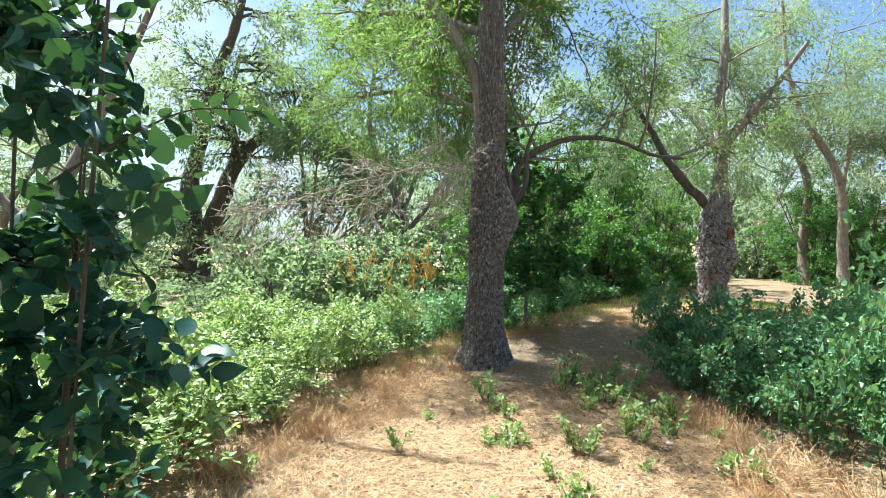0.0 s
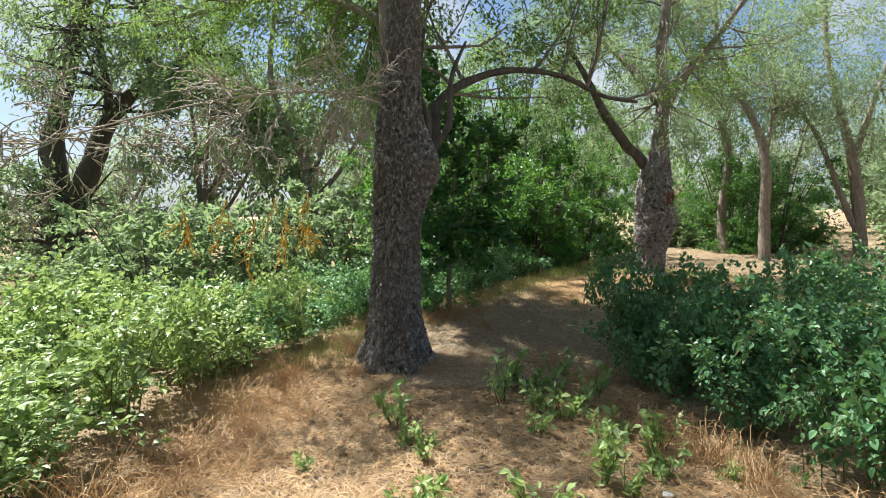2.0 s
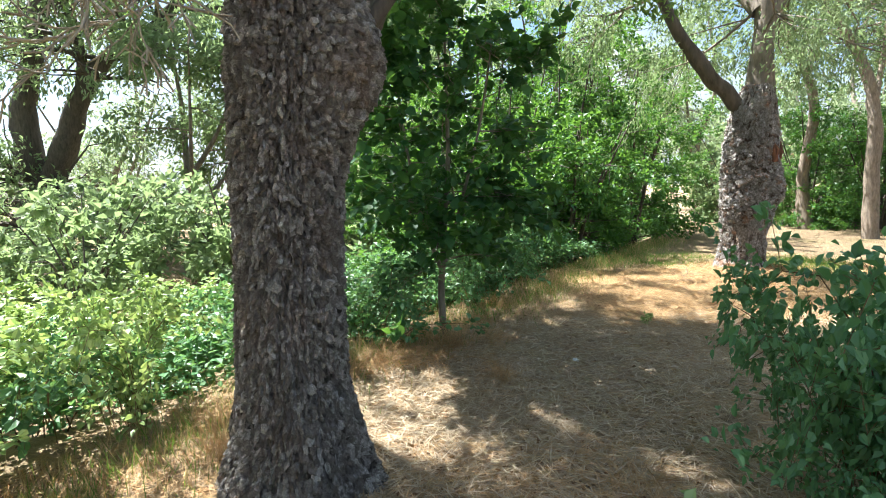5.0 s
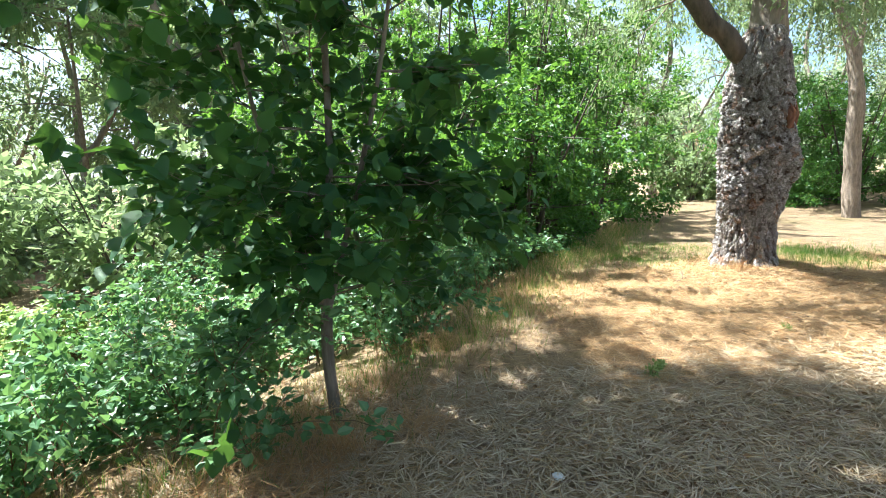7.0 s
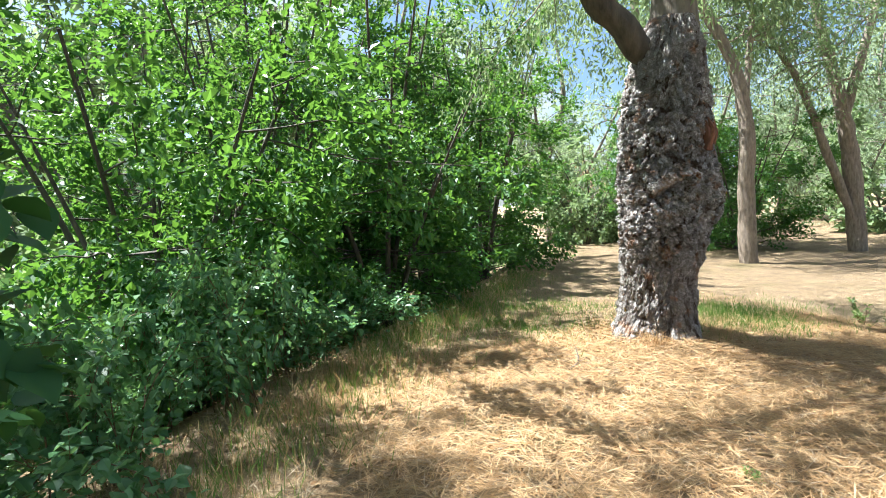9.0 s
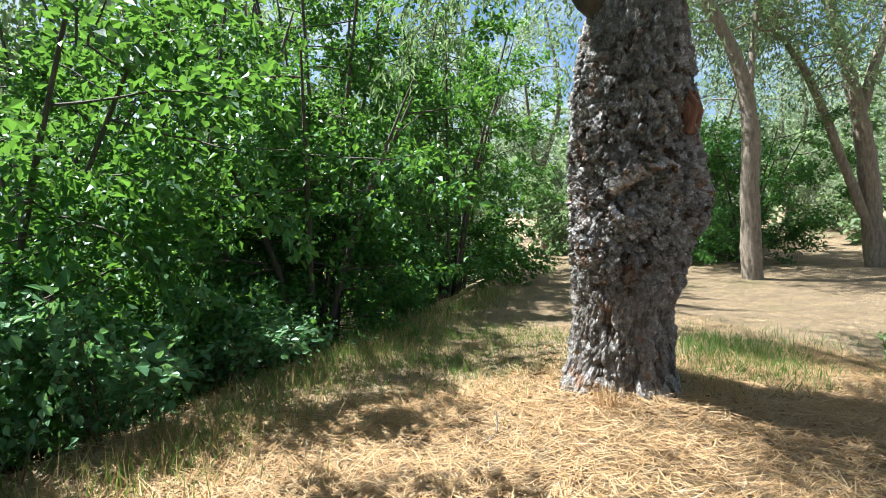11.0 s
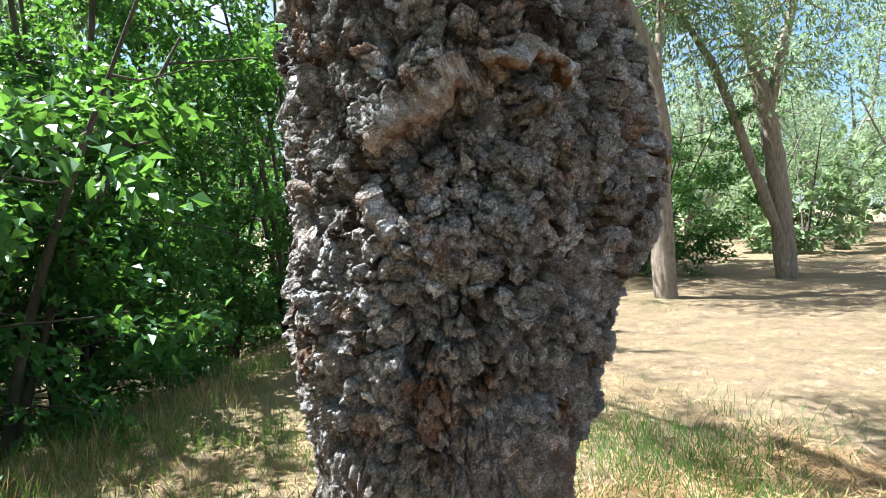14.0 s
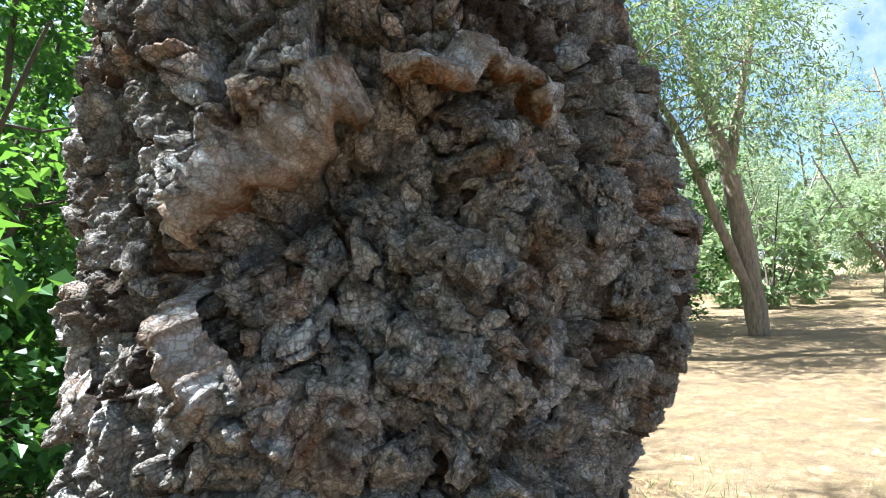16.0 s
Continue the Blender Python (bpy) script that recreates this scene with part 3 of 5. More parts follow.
# the low leafy boughs that hang on the open side
low_seeds = along(left_low, 0.15, 1, 16, ra, (-0.45, -0.1, 0.1), 0.6)
foliage(ash, ra, low_seeds, 2, 1.1, 0.016, 12000, 0.06, MAT_LEAF_ASH, MAT_STEM_GREY, 0.07, 0.5, 0.02)
# upper boughs added above the view, set where their leaves shade the path
shade_limb = limb(ash, "limb", [(0.62, 7.25, 5.6), (0.5, 8.6, 7.2), (0.4, 10.4, 8.2), (0.5, 11.9, 8.8)], 0.12, 0.04, MAT_STEM_GREY)
shade_limb2 = limb(ash, "limb", [(0.5, 8.6, 7.2), (-0.6, 10.2, 8.2), (-1.4, 11.8, 8.8), (-1.4, 13.4, 9.2)], 0.09, 0.03, MAT_STEM_GREY)
foliage(ash, ra, along(shade_limb, 0.3, 1, 15, ra, (0.2, 0.1, 0.1), 0.8) + along(shade_limb2, 0.25, 1, 24, ra, (0.1, 0.0, 0.1), 0.8), 2, 1.7, 0.028, 46000, 0.13, MAT_LEAF_ASH, MAT_STEM_GREY, 0.09, 0.4, 0.0, kids=(4, 5), thin=1)
hang_limb = limb(ash, "limb", [(0.6, 7.4, 4.2), (0.4, 8.6, 4.6), (0.2, 9.8, 4.4), (0.0, 10.9, 3.9)], 0.07, 0.02, MAT_STEM_GREY)
foliage(ash, ra, along(hang_limb, 0.35, 1, 18, ra, (-0.1, 0, -0.8), 0.45), 1, 1.1, 0.009, 5000, 0.06, MAT_LEAF_WILLOW, MAT_STEM_DARK, 0.05, 0.8, -0.25, kids=(2, 4), spread=0.5)
# bare dead twigs below them, some crusted orange
dead_limb = limb(ash, "dead_limb", [(0.40, 6.95, 2.85), (-0.15, 6.5, 2.85), (-0.8, 6.05, 2.7), (-1.6, 5.75, 2.45), (-2.5, 5.5, 2.1)], 0.016, 0.006, MAT_TWIG, 6)
dead_seeds = along(dead_limb, 0.1, 1.0, 34, ra, (-0.3, -0.15, -0.2), 0.6) + [((0.3, 6.95, 2.5), unit(np.array((-0.9, -0.2, -0.15)))), ((0.3, 6.95, 2.3), unit(np.array((-0.9, 0.1, -0.1))))]
foliage(ash, ra, dead_seeds, 3, 0.60, 0.008, 0, 0, None, MAT_TWIG, up=-0.14, kids=(3, 4), spread=0.85, wander=0.4, min_radius=0.005)
crust = [((-0.25, 5.65, 1.75), (0.1, 0, -1)), ((-0.40, 5.55, 1.62), (-0.15, 0, -1)), ((-0.55, 5.65, 1.70), (0.05, 0, -1)), ((-0.32, 5.75, 1.48), (0.3, 0, -1)), ((-0.95, 5.6, 1.68), (-0.1, 0.1, -1)), ((-1.3, 5.5, 1.6), (0.0, 0.1, -1)), ((-0.7, 5.6, 1.5), (-0.2, 0, -1))]
out_l = []
for p, d in crust:
    grow(ra, p, d, 0.34, 0.008, 2, out_l, -0.3, 0.4, (3, 4), 0.7, 5)
s = Soup()
for pts, radii, level in out_l:
    tube(s, pts, np.maximum(radii, 0.0046), 5, 0.3)
part("lichen_twig", s.mesh("lichen_twig", MAT_LICHEN, True), ash, "dead twigs crusted with bright orange lichen", kind="stuff")


# The burr oak that the walk ends at
BX, BY = 6.80, 12.72
BZ0 = -0.1
FACE = radians(-110)


def burr_center(z):
    return BX + 0.05 * (z - 0.5) + 0.02 * np.sin(z * 2.2), BY + 0.0 * z


def burr_radius(th, z):
    r = np.interp(z, [-0.4, 0.0, 0.12, 0.3, 0.6, 0.95, 1.3, 1.6, 2.0, 2.5, 2.8, 3.1], [0.62, 0.52, 0.43, 0.36, 0.33, 0.352, 0.375, 0.383, 0.375, 0.355, 0.31, 0.20])
    r = r + smooth(0.5, -0.1, z) * 0.06 * np.sin(4 * th + 1.0)
    r = r + 0.16 * gauss(wrap(th - radians(-36)), 0, 0.5) * gauss(z, 1.45, 0.36)
    r = r + 0.05 * gauss(wrap(th - radians(-165)), 0, 0.5) * gauss(z, 1.05, 0.3)
    r = r + 0.04 * gauss(wrap(th - radians(-30)), 0, 0.35) * gauss(z, 2.2, 0.3)
    # the sunken wound and the swollen lip round it
    a, b = wrap(th - radians(-112)) * 0.42, z - 1.45
    d = np.hypot(a / 0.18, b / 0.15)
    r = r - 0.050 * smooth(1.15, 0.15, d) - 0.075 * gauss(a + 0.06 - 0.8 * (b - 0.045), 0, 0.10) * gauss(b - 0.045 - 0.55 * (a + 0.06), 0, 0.024)
    wob = 0.10 * vnoise(np.cos(th) * 9, np.sin(th) * 9, z * 9, 51)
    lip = np.exp(-((d + wob - 1.15) / 0.17) ** 2) * smooth(-0.03, 0.06, b) * (1 - 0.55 * gauss(a, 0.01, 0.03))
    return r + 0.02 * lip


def burr_relief(th, z, bare):
    circ = 2 * np.pi * 0.38
    u = np.mod(th, 2 * np.pi) / (2 * np.pi) * circ
    c3, s3 = np.cos(th), np.sin(th)
    knob = smooth(0.6, 0.95, z + 0.12 * vnoise(c3 * 3, s3 * 3, z * 3, 31)) * smooth(2.9, 2.3, z)
    wu = u + 0.018 * vnoise(c3 * 9, s3 * 9, z * 9, 32) + 0.008 * vnoise(c3 * 26, s3 * 26, z * 24, 33) + 0.0035 * vnoise(c3 * 70, s3 * 70, z * 66, 36)
    wv = z + 0.022 * vnoise(c3 * 9, s3 * 9, z * 9, 34) + 0.008 * vnoise(c3 * 26, s3 * 26, z * 24, 35) + 0.0035 * vnoise(c3 * 70, s3 * 70, z * 66, 37)
    # knobs: flat-topped lumps, each tilted its own way, broken again into crumbs
    f1, f2, idn, ou, ov = cells(wu, wv, 40, circ, 0.062, 41)
    e1 = smooth(0.0, 0.16, f2 - f1)
    spin = idn * 40.0
    k1 = e1 * (0.004 + 0.030 * np.mod(idn * 7.3, 1.0)) + 0.020 * e1 * (ou * np.cos(spin) + ov * np.sin(spin)) - 0.026 * smooth(0.15, 0.0, f2 - f1)
    g1, g2, gid, gu, gv = cells(wu + 0.004 * idn, wv, 108, circ, 0.023, 42)
    e2 = smooth(0.0, 0.18, g2 - g1)
    spin2 = gid * 40.0
    k2 = 0.013 * e2 * gid + 0.007 * e2 * (gu * np.cos(spin2) + gv * np.sin(spin2)) - 0.011 * smooth(0.14, 0.0, g2 - g1)
    h1, h2, hid, _, _ = cells(wu, wv, 250, circ, 0.0105, 43)
    k3 = 0.0055 * smooth(0.0, 0.25, h2 - h1) * (0.2 + 0.9 * hid)
    # a flatter, finely crazed panel on the shaded flank
    calm = gauss(wrap(th - radians(-154)), 0, 0.20) * gauss(z, 1.50, 0.16)
    k1, k2 = k1 * (1 - 0.7 * calm), k2 * (1 - 0.45 * calm)
    # long plates on the foot
    p1, p2, pid, pu, pv = cells(wu, wv, 50, circ, 0.115, 44)
    ep = smooth(0.0, 0.38, p2 - p1)
    q1, q2, qid, _, _ = cells(wu, wv, 130, circ, 0.045, 45)
    plate = 0.026 * ep * (0.35 + 0.75 * pid) + 0.007 * smooth(0.0, 0.4, q2 - q1) + 0.006 * pu * ep
    fine = 0.006 * fbm(c3 * 45, s3 * 45, z * 60, 3, 46)
    swell = 0.018 * fbm(c3 * 5, s3 * 5, z * 7, 2, 47)
    h = knob * (k1 + k2 + k3) + (1 - knob) * (plate + k3 * 0.6) + fine + swell - 0.012
    tone = knob * np.clip(0.5 + 1.25 * (0.5 * idn + 0.35 * gid + 0.15 * hid - 0.5), 0, 1) + (1 - knob) * (0.08 + 0.45 * pid + 0.25 * qid)
    du = knob * (0.007 * ou * e1 + 0.003 * gu * e2)
    dv = knob * (0.007 * ov * e1 + 0.003 * gv * e2)
    return h, tone, du, dv


burr = thing("burr_oak_tree", "old tree with deeply knobbly grey burr bark and a healed wound", "tree")
zs_b = np.concatenate([np.arange(-0.35, 0.80, 0.010), np.arange(0.80, 1.10, 0.0052), np.arange(1.10, 1.82, 0.0030), np.arange(1.82, 3.1, 0.013)])
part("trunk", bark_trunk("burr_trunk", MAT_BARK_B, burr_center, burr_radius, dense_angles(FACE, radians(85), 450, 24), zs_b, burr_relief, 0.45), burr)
b_left = limb(burr, "limb", [(6.75, 12.72, 2.7), (6.45, 12.78, 3.0), (6.05, 12.85, 3.45), (5.6, 12.9, 4.1), (5.2, 13.1, 5.0), (4.6, 13.4, 6.2)], 0.15, 0.06, MAT_STEM_DARK, 16, 0.3)
b_main = limb(burr, "limb", [(6.98, 12.75, 2.6), (7.02, 12.75, 3.2), (7.06, 12.75, 4.2), (7.0, 12.8, 5.4), (7.15, 12.9, 6.8), (7.3, 13.2, 8.4)], 0.215, 0.08, MAT_STEM_GREY, 16, 0.25)
b_right = limb(burr, "limb", [(7.03, 12.75, 4.0), (7.5, 12.7, 4.9), (8.2, 12.6, 5.7), (9.0, 12.4, 6.9)], 0.14, 0.05, MAT_STEM_GREY, 12, 0.25)
# limb added mostly out of view, to shade the ground right of the trunk
b_shade = limb(burr, "limb", [(6.95, 12.8, 4.3), (6.5, 13.8, 5.6), (6.0, 15.0, 6.6), (5.7, 16.2, 7.4)], 0.13, 0.04, MAT_STEM_GREY, 10, 0.25)
MAT_ROT = stem_material("rotten_wood", (0.06, 0.025, 0.015), (0.24, 0.10, 0.05), 14)
stub = Soup()
rs = np.random.default_rng(77)
for k in range(22):
    a = radians(-70 + k * 5.5)
    rad = 0.37 + rs.uniform(-0.02, 0.035)
    x0, y0 = BX + 0.09 + rad * math.cos(a), BY + rad * math.sin(a)
    top = 2.12 + 0.28 * rs.random() * math.sin(math.pi * (k + 1) / 23)
    tube(stub, [(x0, y0, 1.85), (x0 + 0.02 * rs.normal(), y0 + 0.02 * rs.normal(), 2.02), (x0 + 0.015 * rs.normal(), y0 + 0.015 * rs.normal(), top)], [0.032, 0.028, 0.004], 5, 0.45, k)
part("broken_stub", stub.mesh("broken_stub", MAT_ROT, True), burr, "splintered reddish rotten wood of a broken limb")
rb = np.random.default_rng(23)
crown_b = along(b_shade, 0.35, 1, 10, rb, (0.1, 0.1, 0.1), 0.8) + along(b_left, 0.6, 1, 9, rb, (-0.2, 0.2, 0.5)) + along(b_main, 0.35, 1, 12, rb, (0, 0, 0.2), 0.8) + along(b_right, 0.3, 1, 9, rb, (0.3, 0, 0.1))
foliage(burr, rb, crown_b, 2, 1.75, 0.03, 40000, 0.085, MAT_LEAF_WILLOW, MAT_STEM_GREY, 0.09, 0.6, 0.03, kids=(4, 5), thin=1)


def chunk_mesh(name, r, mat, fine=3):
    """A ragged lump of bark, long in x, 1 unit, crazed by cracks."""
    bm = bmesh.new()
    bmesh.ops.create_icosphere(bm, subdivisions=fine, radius=0.5)
    off = Vector(r.uniform(-9, 9, 3))
    tones = []
    base = r.uniform(0.3, 0.75)
    for v in bm.verts:
        p = v.co * 3 + off
        near = noise.voronoi(p * 1.5)[0]
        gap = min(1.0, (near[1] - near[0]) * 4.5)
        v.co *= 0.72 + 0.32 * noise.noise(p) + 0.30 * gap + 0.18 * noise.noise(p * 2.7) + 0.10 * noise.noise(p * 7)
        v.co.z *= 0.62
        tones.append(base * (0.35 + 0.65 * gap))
    me = bpy.data.meshes.new(name)
    bm.to_mesh(me)
    bm.free()
    me.materials.append(mat)
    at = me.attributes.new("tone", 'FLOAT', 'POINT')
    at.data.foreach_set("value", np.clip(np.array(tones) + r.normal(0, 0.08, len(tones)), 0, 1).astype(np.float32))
    me.polygons.foreach_set("use_smooth", np.full(len(me.polygons), True))
    return me


def on_burr(theta, z, out=0.0):
    th, zz = np.array([[theta]]), np.array([[z]])
    rr = float(burr_radius(th, zz)[0, 0] + burr_relief(th, zz, None)[0][0, 0]) + out
    cx, cy = burr_center(z)
    return Vector((cx + rr * math.cos(theta), cy + rr * math.sin(theta), z))


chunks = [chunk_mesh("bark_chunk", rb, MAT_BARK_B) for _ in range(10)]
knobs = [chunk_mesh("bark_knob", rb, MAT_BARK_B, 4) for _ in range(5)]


def bark_chunk(theta, z, size, spin, lift=0.0, long=1.0, tilt=0.0, big=False):
    m = Matrix.Translation(on_burr(theta, z, lift)) @ Matrix.Rotation(theta, 4, 'Z') @ Matrix.Rotation(radians(90), 4, 'Y') @ Matrix.Rotation(spin, 4, 'Z') @ Matrix.Rotation(tilt, 4, 'Y')
    ob = new("bark_knob", knobs[int(rb.integers(0, 5))]) if big else new("bark_chunk", chunks[int(rb.integers(0, 10))])
    ob.parent = burr
    ob.matrix_local = m @ Matrix.Diagonal((size * long, size, size, 1))


for k in range(170):
    th = FACE + rb.uniform(-1.5, 1.5)
    bark_chunk(th, rb.uniform(0.75, 2.2), rb.uniform(0.02, 0.05), rb.uniform(0, 6.28), -0.006, rb.uniform(1.0, 1.7), rb.uniform(-0.6, 0.6))
# crumbs in and below the wound
for k in range(70):
    a, z = rb.normal(-100, 17), rb.normal(1.38, 0.10)
    if -138 < a < -108 and 1.44 < z < 1.58:
        continue
    bark_chunk(radians(a), z, rb.uniform(0.022, 0.05), rb.uniform(0, 6.28), 0.002, rb.uniform(1.0, 1.6), rb.uniform(-0.8, 0.8))
# the large knobs that stand out of it: angle, height, width, length ratio
for a, z, w, ratio in [(-94.8, 1.43, 0.085, 1.5), (-96, 1.38, 0.08, 1.2), (-113.5, 1.275, 0.11, 1.15), (-117, 1.235, 0.09, 1.2), (-106.8, 1.476, 0.06, 1.1), (-112, 1.506, 0.05, 1.2), (-101.7, 1.308, 0.06, 1.3), (-73, 1.31, 0.06, 1.2), (-79, 1.52, 0.07, 1.3), (-66, 1.5, 0.06, 1.3),
                       (-118, 1.424, 0.05, 1.3), (-125, 1.373, 0.055, 1.2), (-86.4, 1.324, 0.06, 1.3), (-62.7, 1.381, 0.07, 1.3), (-74.7, 1.412, 0.065, 1.2), (-57.8, 1.334, 0.06, 1.2), (-80.4, 1.267, 0.06, 1.3), (-60, 1.27, 0.07, 1.2), (-92, 1.22, 0.06, 1.2), (-48, 1.40, 0.08, 1.2), (-50, 1.30, 0.07, 1.2)]:
    bark_chunk(radians(a), z, w, radians(90) + rb.normal(0, 0.4), -0.004, ratio, rb.uniform(-0.2, 0.2), True)


def bark_flap(path, width, out, seed, label):
    """A thick lip of torn bark that stands out from the trunk along a line of (angle, height)."""
    path = np.array(path, float)
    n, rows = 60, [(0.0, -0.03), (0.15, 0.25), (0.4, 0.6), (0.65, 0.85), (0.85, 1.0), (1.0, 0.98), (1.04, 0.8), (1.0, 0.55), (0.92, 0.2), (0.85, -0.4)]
    t = np.linspace(0, len(path) - 1, n)
    th = np.radians(np.interp(t, range(len(path)), path[:, 0]))
    z = np.interp(t, range(len(path)), path[:, 1])
    du, dz = np.gradient(th * 0.44), np.gradient(z)
    ln = np.hypot(du, dz)
    ax, az = dz / ln, -du / ln
    taper = np.clip(np.minimum(t, t[-1] - t) * 2.2, 0.15, 1)
    verts, tones = [], []
    for q, (s_across, o) in enumerate(rows):
        jag = 0.26 * vnoise(t * 2.2, q * 0.2, seed, 71) + 0.09 * vnoise(t * 5, q * 0.5, seed, 77) + 0.03 * vnoise(t * 13, q * 0.6, seed, 72)
        off = (s_across - 0.6 + jag) * width
        tt, zz = th + ax * off / 0.44, z + az * off
        bare = np.array([float(burr_radius(np.array([[a]]), np.array([[c]]))[0, 0]) for a, c in zip(tt, zz)])
        rr = bare + 0.012 + out * taper * o * (1 + 0.18 * vnoise(t * 5, q * 0.5, seed, 73)) + 0.007 * vnoise(t * 3 + q * 0.9, q * 1.1, seed, 74) + 0.006 * vnoise(t * 7 + q * 1.6, q * 0.7, seed, 78) + 0.0025 * vnoise(t * 16, q * 2.2, seed, 76)
        cx, cy = burr_center(zz)
        verts.append(np.stack([cx + rr * np.cos(tt), cy + rr * np.sin(tt), zz], 1))
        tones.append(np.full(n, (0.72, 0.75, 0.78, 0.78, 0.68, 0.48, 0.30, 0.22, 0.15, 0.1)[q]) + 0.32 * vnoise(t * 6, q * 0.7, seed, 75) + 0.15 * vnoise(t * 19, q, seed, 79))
    v = np.stack(verts, 0)
    m = len(rows)
    i, j = np.meshgrid(np.arange(m - 1), np.arange(n - 1), indexing="ij")
    quads = np.stack([i * n + j, i * n + j + 1, (i + 1) * n + j + 1, (i + 1) * n + j], -1).reshape(-1, 4)
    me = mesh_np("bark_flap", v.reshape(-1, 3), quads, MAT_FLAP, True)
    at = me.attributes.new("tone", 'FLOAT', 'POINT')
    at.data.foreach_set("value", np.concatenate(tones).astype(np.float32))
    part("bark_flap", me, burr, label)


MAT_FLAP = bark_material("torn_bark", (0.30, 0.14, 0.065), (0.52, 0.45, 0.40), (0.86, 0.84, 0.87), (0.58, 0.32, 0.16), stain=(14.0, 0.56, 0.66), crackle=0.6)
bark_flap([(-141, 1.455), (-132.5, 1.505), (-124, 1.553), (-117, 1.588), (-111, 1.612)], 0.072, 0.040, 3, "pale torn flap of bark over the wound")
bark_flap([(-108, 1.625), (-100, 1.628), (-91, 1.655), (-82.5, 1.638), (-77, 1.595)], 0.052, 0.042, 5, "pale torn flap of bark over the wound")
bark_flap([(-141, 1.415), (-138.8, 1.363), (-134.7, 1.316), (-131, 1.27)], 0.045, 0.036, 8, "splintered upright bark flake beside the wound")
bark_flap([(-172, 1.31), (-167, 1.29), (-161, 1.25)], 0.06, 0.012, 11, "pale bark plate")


# ---- broad-leaved young tree at the edge of the bank ----
def sapling():
    r = np.random.default_rng(31)
    base = np.array([1.60, 9.86, float(ground_z(1.60, 9.86)) - 0.03])
    t = thing("maple_sapling", "slender young tree with large dark green leaves on the bank", "tree")
    c1 = limb(t, "trunk", [base, base + (-0.03, 0, 0.5), base + (0.0, 0.0, 1.0), base + (0.06, 0.05, 1.9), base + (0.05, 0.1, 3.0), base + (0.0, 0.1, 4.0)], 0.042, 0.012, MAT_STEM_GREY, 9)
    c2 = limb(t, "stem", [base + (-0.02, 0, 0.75), base + (-0.22, 0.05, 1.3), base + (-0.4, 0.0, 2.2), base + (-0.5, 0, 3.1)], 0.026, 0.008, MAT_STEM_GREY, 7)
    c3 = limb(t, "stem", [base + (0.0, 0, 0.8), base + (0.18, 0.02, 1.4), base + (0.4, 0.0, 2.3), base + (0.55, 0.1, 3.2)], 0.024, 0.008, MAT_STEM_GREY, 7)
    seeds = []
    for c in (c1, c2, c3):
        seeds += [(c[int(k)], unit(np.array([math.cos(a), math.sin(a), 0.12]))) for k, a in zip(r.uniform(0.36, 1, 21) * (len(c) - 1), r.uniform(0, 6.28, 22))]
    seeds += [(base + np.array([0.02, 0, h]), unit(np.array([math.cos(a), math.sin(a), 0.05]))) for h, a in zip(np.linspace(0.85, 1.6, 8), r.uniform(-1.3, 0.5, 8))]
    foliage(t, r, seeds, 1, 0.76, 0.007, 6200, 0.105, MAT_LEAF_NEAR, MAT_STEM_GREY, 0.035, 0.25, 0.04, 'fine', (4, 6), 0.8, width=0.8, flat=1.2)
    return t


sapling()


# ---- hazel thicket in the dip ----
def hazel(name_at, height, seed, spread=1.0, leaves=17500, leaf=0.092, thin=1, mat=None):
    r = np.random.default_rng(seed)
    x, y = name_at
    z = float(ground_z(x, y)) - 0.05
    t = thing("hazel_shrub", "dense dark green many-stemmed broadleaf shrub in the dip", "shrub", group="hazel thicket")
    seeds = []
    for k in range(7):
        a = k * 0.9 + r.uniform(-0.3, 0.3)
        o = np.array([math.cos(a), math.sin(a), 0]) * spread
        p0 = np.array([x, y, z]) + o * 0.15
        c = limb(t, "stem", [p0, p0 + o * 0.25 + (0, 0, height * 0.3), p0 + o * 0.7 + (0, 0, height * 0.62), p0 + o * 1.25 + (0, 0, height * 0.95)], 0.05, 0.012, MAT_STEM_DARK, 6, n=12)
        for f, b in zip(r.uniform(0.05, 1, 10), r.uniform(0, 6.28, 10)):
            seeds.append((c[int(f * 11)], unit(np.array([math.cos(b), math.sin(b), 0.05]) + o * 0.5)))
    foliage(t, r, seeds, 1, 1.25, 0.012, leaves, leaf, mat or MAT_LEAF_HAZEL, MAT_STEM_DARK, 0.06, 0.3, 0.02, False, (3, 4), 0.75, width=0.66, flat=0.75, thin=thin)
    return t


HAZELS = [((3.4, 16.6), 5.4), ((5.2, 18.1), 7.4), ((6.8, 20.2), 6.4), ((2.2, 14.5), 3.8), ((3.2, 19.2), 8.2), ((9.0, 22.4), 5.6), ((4.9, 16.3), 3.6), ((1.7, 18.2), 6.0), ((7.8, 19.6), 5.5), ((16.6, 20.6), 3.6), ((15.9, 22.8), 4.4)]
for k, (at, hgt) in enumerate(HAZELS):
    hazel(at, hgt, 50 + k)


